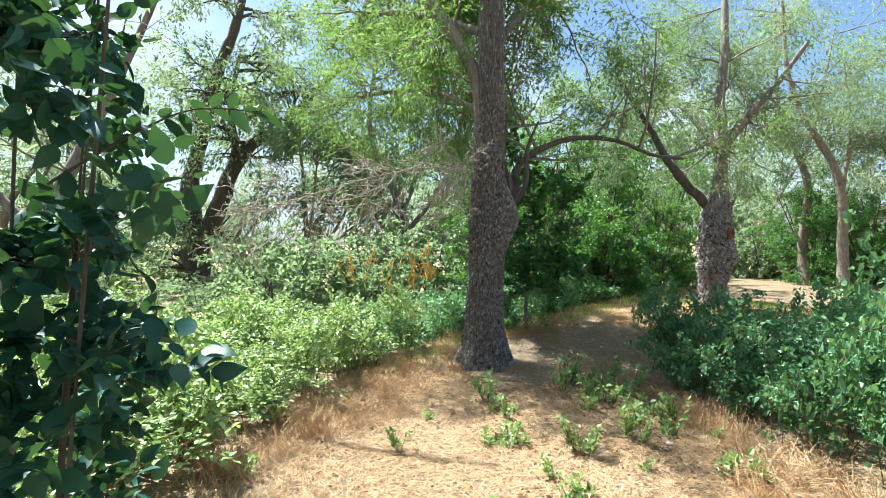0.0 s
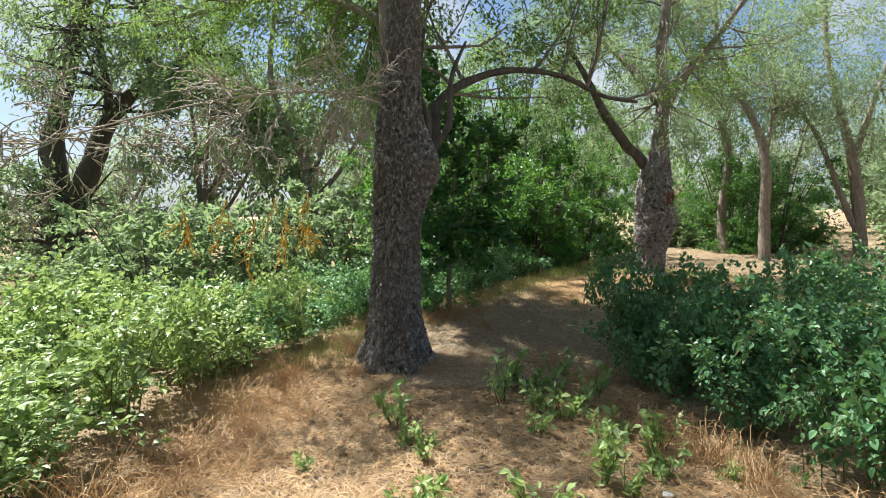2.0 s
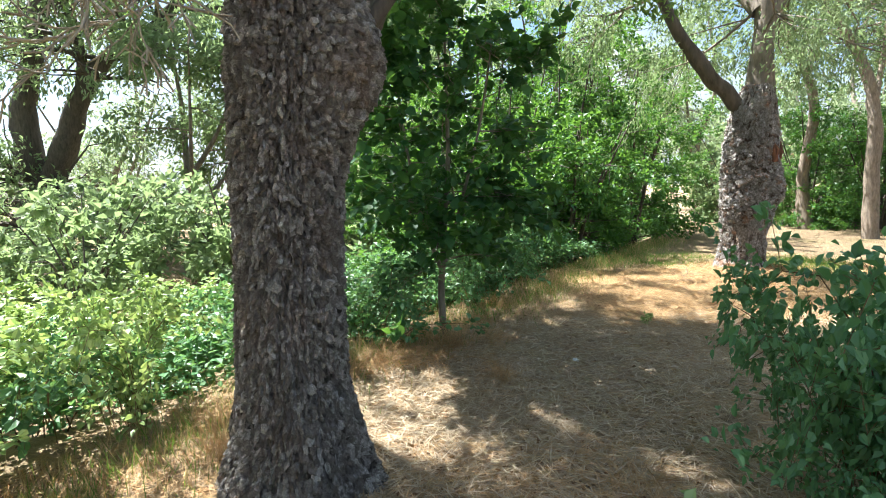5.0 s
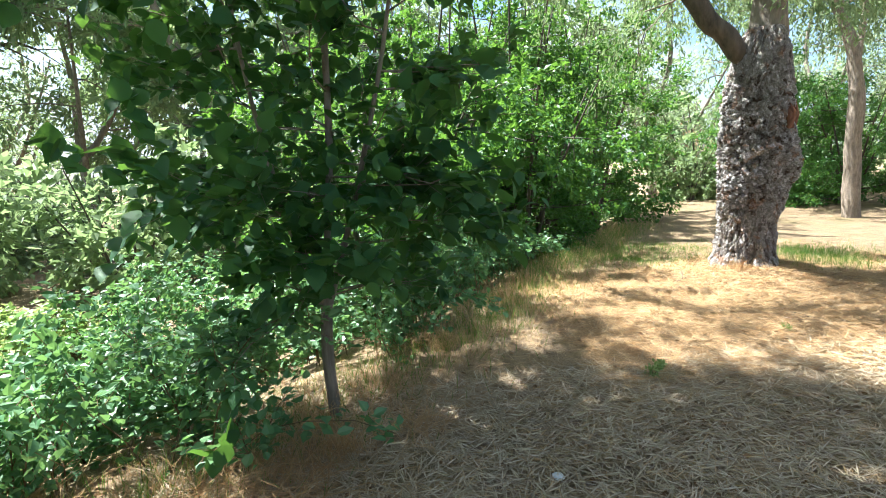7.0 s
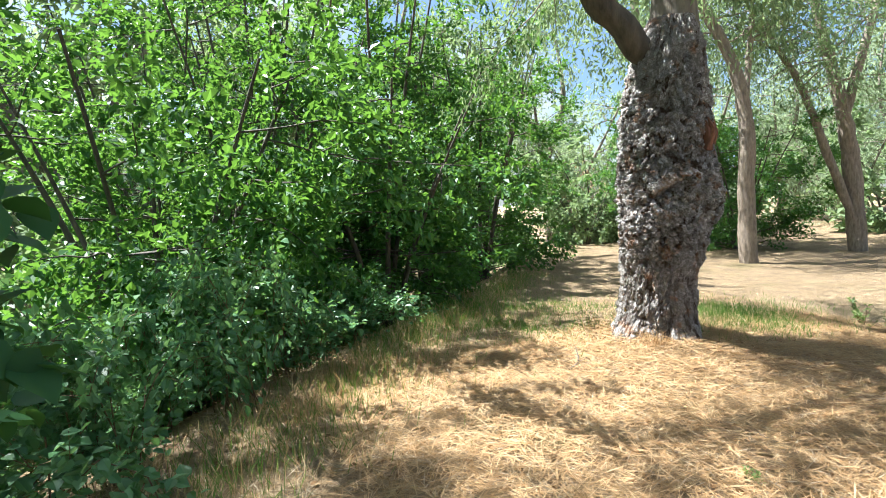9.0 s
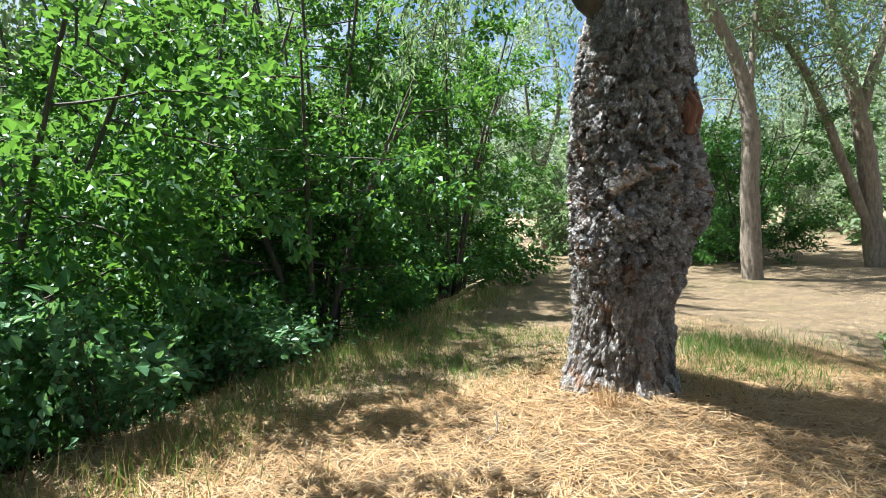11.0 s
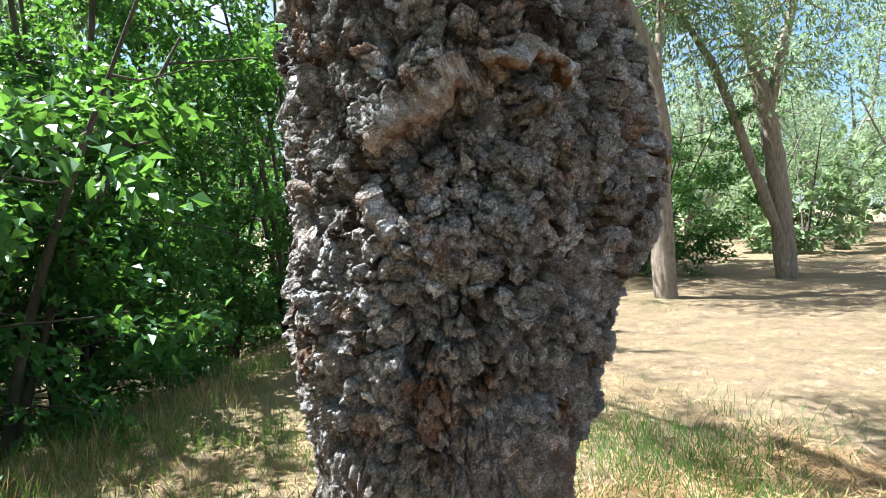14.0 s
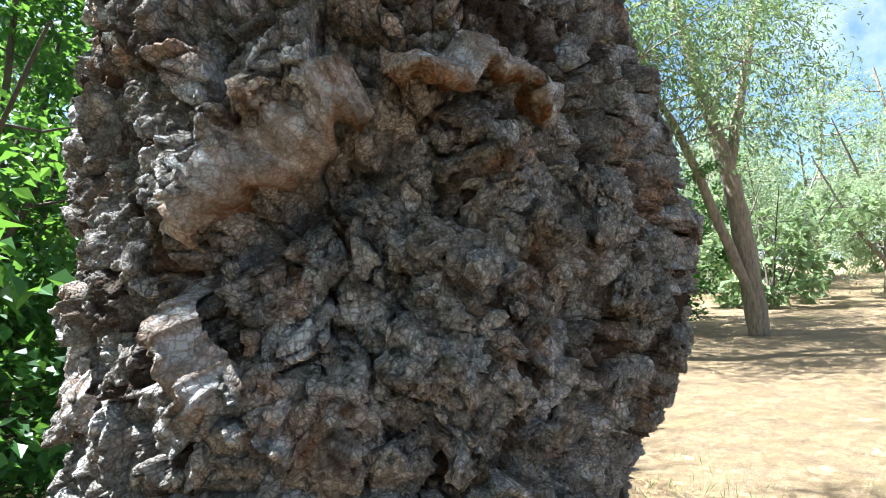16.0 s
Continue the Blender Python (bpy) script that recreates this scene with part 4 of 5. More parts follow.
# ---- brambles ----
def bramble_mesh_set(seed, n_canes, count, size, broad, mat=MAT_LEAF_BRAMBLE):
    """A mound of arching canes with leaves, 1 m wide and high."""
    r = np.random.default_rng(seed)
    canes, out = Soup(), []
    for k in range(n_canes):
        a = r.uniform(0, 6.28)
        reach = r.uniform(0.3, 1.0)
        top = r.uniform(0.4, 1.15)
        p0 = r.normal(0, 0.14, 2)
        t = np.linspace(0, 1, 6)
        pts = np.stack([p0[0] + np.cos(a) * reach * t ** 1.3, p0[1] + np.sin(a) * reach * t ** 1.3, top * np.sin(t * 2.2) - 0.05], 1) + r.normal(0, 0.03, (6, 3)) * t[:, None]
        tube(canes, pts, np.linspace(0.006, 0.0025, 6), 3)
        out.append((pts, None, 0))
        for q in range(4):
            i = r.integers(1, 6)
            d = unit(r.normal(0, 1, 3) + (0, 0, 0.8))
            e = np.array([pts[i] + d * s for s in np.linspace(0, r.uniform(0.15, 0.4), 3)])
            tube(canes, e, np.linspace(0.003, 0.0015, 3), 3)
            out.append((e, None, 0))
    pos, way, nrm = twig_leaves(r, out, count, 0.04, 0.1, 0.9)
    ln = size * r.uniform(0.55, 1.35, len(pos))
    return canes.mesh("cane_tangle", MAT_CANE), leaf_mesh("foliage", pos, way, nrm, ln, ln * 0.74, mat, broad)


BRAMBLES = [bramble_mesh_set(70 + k, 15, 1750, 0.066, True) for k in range(4)]
BRAMBLES += [bramble_mesh_set(80 + k, 12, 1900, 0.085, False) for k in range(3)]
BRAMBLES += [bramble_mesh_set(85 + k, 14, 1750, 0.066, True, MAT_LEAF_BRAMBLE_SHADED) for k in range(3)]


def bramble(x, y, wide, high, k, turn):
    t = thing("bramble_bush", "tangled green bramble bush with arching canes", "bush", group="brambles")
    t.matrix_basis = Matrix.Translation((x, y, float(ground_z(x, y)))) @ Matrix.Rotation(turn, 4, 'Z') @ Matrix.Diagonal((wide, wide, high, 1))
    part("cane_tangle", BRAMBLES[k][0], t, kind="stuff")
    part("foliage", BRAMBLES[k][1], t, kind="stuff")


rr_b = np.random.default_rng(5)
BANK_Y = [0, 2, 4, 6, 8, 9.6, 10.4, 11, 12, 13, 15.5, 19]
BANK_X = [-3.0, -2.55, -2.05, -1.55, -0.95, 0.5, 1.3, 2.05, 2.7, 3.2, 4.1, 6.0]
for row, (dx, hi) in enumerate([(0.0, 0.85), (0.9, 0.95), (1.9, 0.95), (3.2, 0.95), (4.6, 0.95), (6.4, 1.0), (8.8, 1.0)]):
    for y in np.arange(1.6, 16, 0.92 + 0.2 * row):
        yy = y + rr_b.uniform(-0.3, 0.3)
        x = np.interp(yy, BANK_Y, BANK_X) - dx + rr_b.uniform(-0.25, 0.25)
        h = hi * rr_b.uniform(0.7, 1.3)
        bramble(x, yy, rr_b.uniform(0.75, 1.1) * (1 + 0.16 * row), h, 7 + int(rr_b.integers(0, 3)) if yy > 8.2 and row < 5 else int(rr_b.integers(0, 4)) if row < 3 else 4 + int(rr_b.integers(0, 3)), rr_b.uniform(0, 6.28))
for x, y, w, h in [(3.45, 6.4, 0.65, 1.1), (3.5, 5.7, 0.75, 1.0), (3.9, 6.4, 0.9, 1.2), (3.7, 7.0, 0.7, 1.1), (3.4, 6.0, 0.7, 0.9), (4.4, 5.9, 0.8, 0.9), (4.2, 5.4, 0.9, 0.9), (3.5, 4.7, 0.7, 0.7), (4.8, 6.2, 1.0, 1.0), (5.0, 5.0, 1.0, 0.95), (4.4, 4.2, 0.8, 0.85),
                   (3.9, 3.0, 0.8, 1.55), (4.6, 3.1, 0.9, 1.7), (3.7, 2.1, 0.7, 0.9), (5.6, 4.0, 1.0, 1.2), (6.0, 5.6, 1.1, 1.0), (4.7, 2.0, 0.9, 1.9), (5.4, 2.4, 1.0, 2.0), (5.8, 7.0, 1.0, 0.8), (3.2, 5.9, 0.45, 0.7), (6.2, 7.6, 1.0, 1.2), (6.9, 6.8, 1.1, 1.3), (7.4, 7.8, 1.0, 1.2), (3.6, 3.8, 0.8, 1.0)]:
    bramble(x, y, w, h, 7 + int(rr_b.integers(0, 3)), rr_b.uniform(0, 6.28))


# ---- trees further off ----
def wood_tree(at, height, r0, lean, seed, mat_stem, fork=0.35, leaf=0.34, count=8500, label="", levels=2, crown_from=0.35, n_seeds=26, blen=None, mat_leaf=None, forks=2):
    r = np.random.default_rng(seed)
    x, y = at
    b = np.array([x, y, float(ground_z(x, y)) - 0.1])
    t = thing("willow_tree", label or "tall grey-green willow tree with bare lower trunk", "tree", group="woodland trees")
    lean = np.array([*lean, 0.0])
    up = np.array([0, 0, height])
    j = [np.array([*r.normal(0, 0.035 * height, 2), 0]) for _ in range(5)]
    main = [b, b + up * 0.15 + lean * 0.1 + j[0] * 0.2, b + up * 0.35 + lean * 0.33 + j[1] * 0.5, b + up * 0.6 + lean * 0.65 + j[2], b + up * 0.95 + lean + j[3]]
    c = limb(t, "trunk", main, r0, r0 * 0.22, mat_stem, 12, 0.2, n=22, seed=seed)
    stems = [c]
    for k in range(forks):
        a = r.uniform(0, 6.28)
        i = int(22 * (fork + 0.08 * k))
        o = np.array([math.cos(a), math.sin(a), 0]) * height * 0.28
        stems.append(limb(t, "limb", [c[i], c[i] + o * 0.4 + up * 0.14, c[i] + o * 0.75 + up * 0.32, c[i] + o * 1.1 + up * 0.52], r0 * 0.55, r0 * 0.12, mat_stem, 9, 0.2, n=16, seed=seed + 1))
    seeds = []
    for st in stems:
        lo = crown_from if st is c else 0.3
        seeds += [(st[int(f * (len(st) - 1))], unit(np.array([math.cos(a), math.sin(a), 0.25]))) for f, a in zip(r.uniform(lo, 1, n_seeds // len(stems)), r.uniform(0, 6.28, n_seeds))]
    foliage(t, r, seeds, levels, blen or height * 0.17, r0 * 0.16, count, leaf, mat_leaf or MAT_LEAF_WILLOW, mat_stem, height * 0.022, 0.7, -0.04, kids=(4, 5), spread=0.9, width=0.36, thin=1)
    return t


def shaped_tree(limbs, seed, mat_stem, label, leaf, count, n_seeds, blen, mat_leaf=None, lo=0.45):
    """A tree from its trunk and limbs, each a line of points with its two radii."""
    r = np.random.default_rng(seed)
    t = thing("willow_tree", label, "tree", group="woodland trees")
    seeds = []
    for k, (pts, r0, r1) in enumerate(limbs):
        pts = [np.array(p, float) for p in pts]
        if k == 0:
            pts[0][2] = min(pts[0][2], float(ground_z(pts[0][0], pts[0][1]))) - 0.1
        c = limb(t, "limb" if k else "trunk", pts, r0, r1, mat_stem, 12, 0.22, n=30, seed=seed + k)
        seeds += [(c[int(f * 29)], unit(np.array([math.cos(a), math.sin(a), 0.2]))) for f, a in zip(r.uniform(lo, 1, n_seeds // len(limbs)), r.uniform(0, 6.28, n_seeds))]
    foliage(t, r, seeds, 2, blen, limbs[0][1] * 0.12, count, leaf, mat_leaf or MAT_LEAF_WILLOW, mat_stem, 0.2, 0.7, -0.04, kids=(4, 5), spread=0.9, width=0.36, thin=1)
    return t


tree_e = shaped_tree([([(13.82, 17.82, 0), (13.82, 17.92, 1.68), (13.84, 17.99, 3.2), (13.7, 18.12, 4.3), (13.39, 18.32, 5.25), (12.8, 18.66, 6.6), (12.4, 18.95, 8.5), (12.3, 19.1, 11.0)], 0.20, 0.06),
                      ([(13.8, 18.0, 3.5), (14.1, 18.2, 4.6), (14.3, 18.3, 6.2), (14.2, 18.5, 8.4)], 0.09, 0.03)], 101, MAT_STEM_PALE, "slim pale willow that bends over the clearing", 0.13, 11000, 26, 1.9)
tree_f = wood_tree((14.9, 21.6), 13, 0.24, (-0.8, 0.5), 102, MAT_STEM_PALE, 0.55, leaf=0.2, count=9000, crown_from=0.5, n_seeds=22)
tree_g = shaped_tree([([(17.8, 18.02, -0.1), (17.69, 18.2, 2.3), (17.51, 18.37, 3.8), (17.28, 18.54, 5.0), (17.08, 18.69, 6.0), (16.8, 18.94, 8.0), (16.7, 19.1, 10.5)], 0.22, 0.07),
                      ([(17.55, 18.34, 3.5), (17.82, 18.26, 4.64), (18.18, 18.16, 6.0), (18.6, 18.05, 7.7), (18.8, 18.0, 9.5)], 0.13, 0.05),
                      ([(17.66, 18.06, 0.9), (17.24, 18.29, 2.1), (16.82, 18.57, 3.54), (16.46, 18.81, 4.64), (16.1, 19.0, 5.3), (15.5, 19.37, 6.5)], 0.12, 0.05)], 103, MAT_STEM_PALE, "pale forked willow leaning over the clearing", 0.13, 11000, 30, 1.8)
wood_a = wood_tree((24.0, 30.0), 11, 0.22, (0.8, 0.5), 111, MAT_STEM_GREY, 0.2, crown_from=0.12, mat_leaf=MAT_LEAF_WILLOW_HAZED, forks=3, n_seeds=28, count=8000, leaf=0.22)
wood_b = wood_tree((-9.0, 30.0), 12, 0.25, (-0.8, 0.5), 112, MAT_STEM_GREY, 0.25, crown_from=0.35, forks=3, count=8000)
tree_d = shaped_tree([([(-16.2, 29.95, -1.2), (-16.15, 29.97, 0.4), (-16.05, 29.99, 2.2)], 1.05, 0.8),
                      ([(-16.2, 29.99, 1.5), (-16.5, 30.0, 5.1), (-16.1, 30.04, 6.9), (-14.9, 30.1, 12.0), (-13.8, 30.2, 14.8), (-13.0, 30.3, 18.6)], 0.62, 0.2),
                      ([(-15.9, 30.0, 1.5), (-14.8, 30.1, 3.8), (-14.0, 30.1, 5.9), (-12.6, 30.2, 7.9), (-10.5, 30.3, 9.2), (-8.5, 30.4, 11.4), (-6.1, 30.5, 13.5)], 0.6, 0.15),
                      ([(-14.2, 30.1, 5.4), (-13.7, 30.0, 7.5), (-13.9, 29.8, 10.2), (-13.2, 29.6, 13.0)], 0.28, 0.1)], 104, MAT_STEM_DARK, "big dark forked willow in the brambles", 0.30, 20000, 48, 3.4, lo=0.4)
tree_k = wood_tree((-5.7, 4.4), 9, 0.12, (2.2, 2.0), 105, MAT_STEM_GREY, 0.4, n_seeds=14, leaf=0.12, count=900, forks=1, label="leaning grey tree among the brambles")
SPOTS = [(-21, 22), (-3, 27), (-17, 38), (3, 31), (-5, 40), (10, 33), (9, 42), (18, 34), (34, 30), (17, 42), (36, 8), (-19, 8), (0, -12), (-28, 34), (20, 54), (0, 52)]
protos = [(wood_a, 24.0, 30.0), (wood_b, -9.0, 30.0)]
for k, (x, y) in enumerate(SPOTS):
    src, bx, by = protos[k % 2] if x < 12 else protos[0]
    s = 1.0 + 0.35 * rng.random()
    a = rng.uniform(0, 6.28)
    m = Matrix.Translation((x, y, float(ground_z(x, y)) - 0.05)) @ Matrix.Rotation(a, 4, 'Z') @ Matrix.Scale(s, 4) @ Matrix.Translation((-bx, -by, -float(ground_z(bx, by))))
    ob = copy_thing(src, m)
    ob.matrix_basis = m

# pale willows, leafy to the ground, up the slope beyond the clearing; the first two, unseen, are added to block sky
# light
for x, y, sc in [(-6, -5, 1.2), (17, 8, 1.2), (27, 19, 0.62), (30, 24, 0.8), (33, 20.5, 0.85), (25.5, 23.5, 0.55), (36, 25, 1.0), (29, 15.5, 0.7), (35, 15, 0.95), (40, 20, 1.1), (27.5, 28, 0.8), (33, 30, 0.95)]:
    m = Matrix.Translation((x, y, float(ground_z(x, y)) - 0.1)) @ Matrix.Rotation(rng.uniform(0, 6.28), 4, 'Z') @ Matrix.Scale(sc, 4) @ Matrix.Translation((-24.0, -30.0, -float(ground_z(24.0, 30.0))))
    ob = copy_thing(wood_a, m)
    ob.matrix_basis = m

# far thickets that close the wood
far_bush = hazel((24.0, 40.0), 4.2, 90, 1.6, 2500, 0.31, 1, MAT_LEAF_WILLOW)
far_bush["label"] = "light green thicket at the back of the clearing"
for k in range(20):
    a = radians(k * 360 / 20 + rng.uniform(-3, 3))
    d = rng.uniform(26, 42)
    x, y = 6 + d * math.cos(a), 12 + d * math.sin(a)
    s = rng.uniform(1.0, 1.7)
    m = Matrix.Translation((x, y, float(ground_z(x, y)))) @ Matrix.Rotation(rng.uniform(0, 6.28), 4, 'Z') @ Matrix.Scale(s, 4) @ Matrix.Translation((-24.0, -40.0, -float(ground_z(24.0, 40.0))))
    ob = copy_thing(far_bush, m)
    ob.matrix_basis = m


def dead_brush(x, y):
    r = np.random.default_rng(95)
    t = thing("dead_brush", "tangle of reddish dry dead branches at the wood's edge", "bush")
    z = float(ground_z(x, y))
    foliage(t, r, [((x + r.normal(0, 0.6), y + r.normal(0, 0.6), z - 0.05), unit(np.array([r.normal(0, 0.6), r.normal(0, 0.6), 0.9]))) for _ in range(16)], 2, 2.2, 0.03, 1600, 0.14, MAT_STRAW, MAT_TWIG, 0.08, 0.5, -0.05, min_radius=0.012)


dead_brush(17.6, 30.5)

# thickets behind the brambles
for k, (x, y) in enumerate([(-8, 20), (-6.5, 17), (-9, 24), (-18, 24), (-17, 17), (-4.5, 21), (-3.5, 19), (-1, 22), (1, 20), (-13, 11), (-12, 6), (-4, 24), (1.5, 25), (6, 26), (11, 27), (16, 27), (21, 26), (14.5, 25.5), (24, 21), (17.5, 23.5), (19.5, 24)]):
    m = Matrix.Translation((x, y, float(ground_z(x, y)) - 0.1)) @ Matrix.Rotation(rng.uniform(0, 6.28), 4, 'Z') @ Matrix.Scale(rng.uniform(0.6, 0.95), 4) @ Matrix.Translation((-24.0, -40.0, -float(ground_z(24.0, 40.0))))
    ob = copy_thing(far_bush, m)
    ob.matrix_basis = m


# low scrub that carries on behind the brambles
for x, y, sc in [(-14, 14, 0.36), (-17, 20, 0.4), (-12, 17, 0.34), (-11, 21, 0.36), (-19, 26, 0.42), (-22, 22, 0.45), (-13.5, 25, 0.34), (-16, 11, 0.4), (-20, 15, 0.45), (-9.5, 17.5, 0.34), (-22, 29, 0.45), (-11, 28, 0.4), (-25, 18, 0.5), (-13, 32, 0.42), (-19, 33, 0.5)]:
    m = Matrix.Translation((x, y, float(ground_z(x, y)) - 0.1)) @ Matrix.Rotation(rng.uniform(0, 6.28), 4, 'Z') @ Matrix.Diagonal((sc * 1.5, sc * 1.5, sc, 1)) @ Matrix.Translation((-24.0, -40.0, -float(ground_z(24.0, 40.0))))
    ob = copy_thing(far_bush, m)
    ob.matrix_basis = m
    tagged(ob, "low light green scrub behind the brambles", "shrub", group="hazel thicket")


# ---- leaves close by at the start of the walk ----
def near_plant():
    r = np.random.default_rng(61)
    t = thing("broadleaf_bush", "dark green leafy bush overhanging the start of the path", "bush")
    x, y = -1.05, 0.05
    b = np.array([x, y, float(ground_z(x, y)) - 0.05])
    seeds = []
    for k in range(7):
        a = r.uniform(0, 6.28)
        o = np.array([math.cos(a), math.sin(a), 0]) * 0.28
        c = limb(t, "stem", [b + o * 0.2, b + o * 0.5 + (0, 0, 0.9), b + o * 0.8 + (0, 0, 1.8), b + o + (0.05, 0, 2.9)], 0.010, 0.004, MAT_STEM_DARK, 6, n=12)
        seeds += [(c[int(f * 11)], unit(np.array([math.cos(q), math.sin(q), 0.1]))) for f, q in zip(r.uniform(0.1, 1, 11), r.uniform(0, 6.28, 11))]
    spray = limb(t, "stem", [(-0.95, 0.05, 1.86), (-0.72, 0.03, 1.98), (-0.52, 0.02, 2.06), (-0.33, 0.0, 2.05)], 0.005, 0.002, MAT_STEM_DARK, 6, n=14)
    at = spray[np.repeat(np.arange(3, 14), 2)]
    away = np.array([[0.5, -0.5, 0.25], [0.6, 0.5, -0.55]] * 11) + r.normal(0, 0.25, (22, 3))
    ln = r.uniform(0.055, 0.10, 22)
    part("foliage", leaf_mesh("foliage", at, away, unit(np.array([0, 0, 1.0]) + r.normal(0, 0.4, (22, 3))), ln, ln * 0.5, MAT_LEAF_BACKLIT, 'fine'), t, kind="stuff")
    foliage(t, r, seeds, 1, 0.26, 0.004, 3300, 0.085, MAT_LEAF_BACKLIT, MAT_STEM_DARK, 0.03, 0.3, 0.0, 'fine', (2, 3), 0.8, width=0.6)


near_plant()


# ---- litter and grass ----
def scatter_blades(name, n, region, length, width, mat, upright, seed, label, keep=None, clump=0):
    r = np.random.default_rng(seed)
    x = r.uniform(region[0], region[1], n)
    y = r.uniform(region[2], region[3], n)
    if clump:
        cx, cy = r.uniform(region[0], region[1], clump), r.uniform(region[2], region[3], clump)
        k = r.integers(0, clump, n)
        x, y = cx[k] + r.normal(0, 0.06, n), cy[k] + r.normal(0, 0.06, n)
    if keep is not None:
        ok = keep(x, y, r)
        x, y = x[ok], y[ok]
    n = len(x)
    a = r.uniform(0, 6.28, n)
    if upright > 0.5:
        lean = r.uniform(0.05, 0.9, n)
        way = np.stack([np.cos(a) * lean, np.sin(a) * lean, np.ones(n)], 1)
        nrm = r.normal(0, 1, (n, 3))
    else:
        way = np.stack([np.cos(a), np.sin(a), np.abs(r.normal(upright, 0.12, n))], 1)
        nrm = np.array([0, 0, 1.0]) + r.normal(0, 0.3, (n, 3))
    pos = np.stack([x, y, ground_z(x, y) + (0.012 if upright < 0.5 else -0.01)], 1)
    ln = length * r.uniform(0.5, 1.5, n)
    me = leaf_mesh(name, pos, way, nrm, ln, width, mat, droop=0.0)
    tagged(new(name, me), label, "ground litter" if upright < 0.5 else "grass", kind="stuff")


def on_path(x, y, r):
    edge = np.interp(y, BANK_Y, BANK_X)
    return x > edge - 0.2


def bank_edge(x, y, r):
    edge = np.interp(y, [6, 8.5, 10.2, 11.2, 13.3, 17.2, 25], [-1.6, 0.1, 1.6, 2.75, 4.15, 7.4, 13])
    return np.abs(x - edge - 0.1) < 0.45 * np.abs(r.normal(0, 1, len(x)))


def grass_patch(x, y, r):
    p = np.exp(-(((x - 8.1) / 0.9) ** 2 + ((y - 13.3) / 0.75) ** 2)) + 0.6 * np.exp(-(((x - 5.9) / 1.2) ** 2 + ((y - 14.4) / 0.9) ** 2))
    p = p * (0.4 + 1.1 * (vnoise(x * 2.2, y * 2.2, 0.0, 91) > -0.1))
    return r.random(len(x)) < p


scatter_blades("straw_litter", 76000, (-2.2, 9.5, 0.5, 15.0), 0.13, 0.005, MAT_STRAW, 0.10, 201, "matted pale dry straw lying on the path", on_path)
scatter_blades("path_straw", 26000, (-1.3, 2.8, 2.4, 7.6), 0.12, 0.0048, MAT_STRAW, 0.12, 206, "loose orange-brown dry grass stalks strewn before the ash", on_path)
scatter_blades("mound_straw", 34000, (3.6, 9.4, 9.8, 13.3), 0.17, 0.0055, MAT_STRAW, 0.10, 207, "long golden dry stalks matted round the old tree", on_path)
scatter_blades("shade_straw", 36000, (0.6, 6.2, 6.2, 10.2), 0.14, 0.0075, MAT_STRAW_GREY, 0.12, 208, "broken pale stalks strewn in the shade of the path", on_path)
scatter_blades("grey_straw_litter", 30000, (-1.5, 9.0, 1.0, 14.0), 0.11, 0.0045, MAT_STRAW_GREY, 0.12, 202, "greyish broken grass stalks on the path", on_path)
scatter_blades("dry_grass", 100000, (-2.5, 9.0, 2.0, 18.0), 0.18, 0.004, MAT_STRAW, 1.6, 203, "dry standing grass along the edge of the bank", bank_edge)
scatter_blades("edge_grass", 110000, (-1.0, 9.0, 7.0, 18.0), 0.16, 0.0045, MAT_GRASS, 1.8, 204, "green grass along the edge of the bank", bank_edge)
scatter_blades("shade_grass", 70000, (4.0, 10.5, 12.2, 16.5), 0.105, 0.005, MAT_GRASS, 2.0, 205, "thin green grass patch beside the old tree", grass_patch)


# ---- small plants and clutter ----
def seedling_set(seed, tall, leaf):
    r = np.random.default_rng(seed)
    st, out = Soup(), []
    for k in range(5):
        a = r.uniform(0, 6.28)
        top = tall * r.uniform(0.6, 1.1)
        p = np.array([[0.03 * math.cos(a) + f * top * 0.35 * math.cos(a), 0.03 * math.sin(a) + f * top * 0.35 * math.sin(a), f * top - 0.02] for f in np.linspace(0, 1, 5)]) + r.normal(0, 0.006, (5, 3))
        tube(st, p, np.linspace(0.004, 0.0015, 5), 4)
        out.append((p, None, 0))
    pos, way, nrm = twig_leaves(r, out, 75, 0.02, 0.0, 1.2)
    ln = leaf * r.uniform(0.6, 1.3, len(pos))
    return st.mesh("stalk", MAT_CANE), leaf_mesh("foliage", pos, way, nrm, ln, ln * 0.6, MAT_LEAF_BRAMBLE, True)


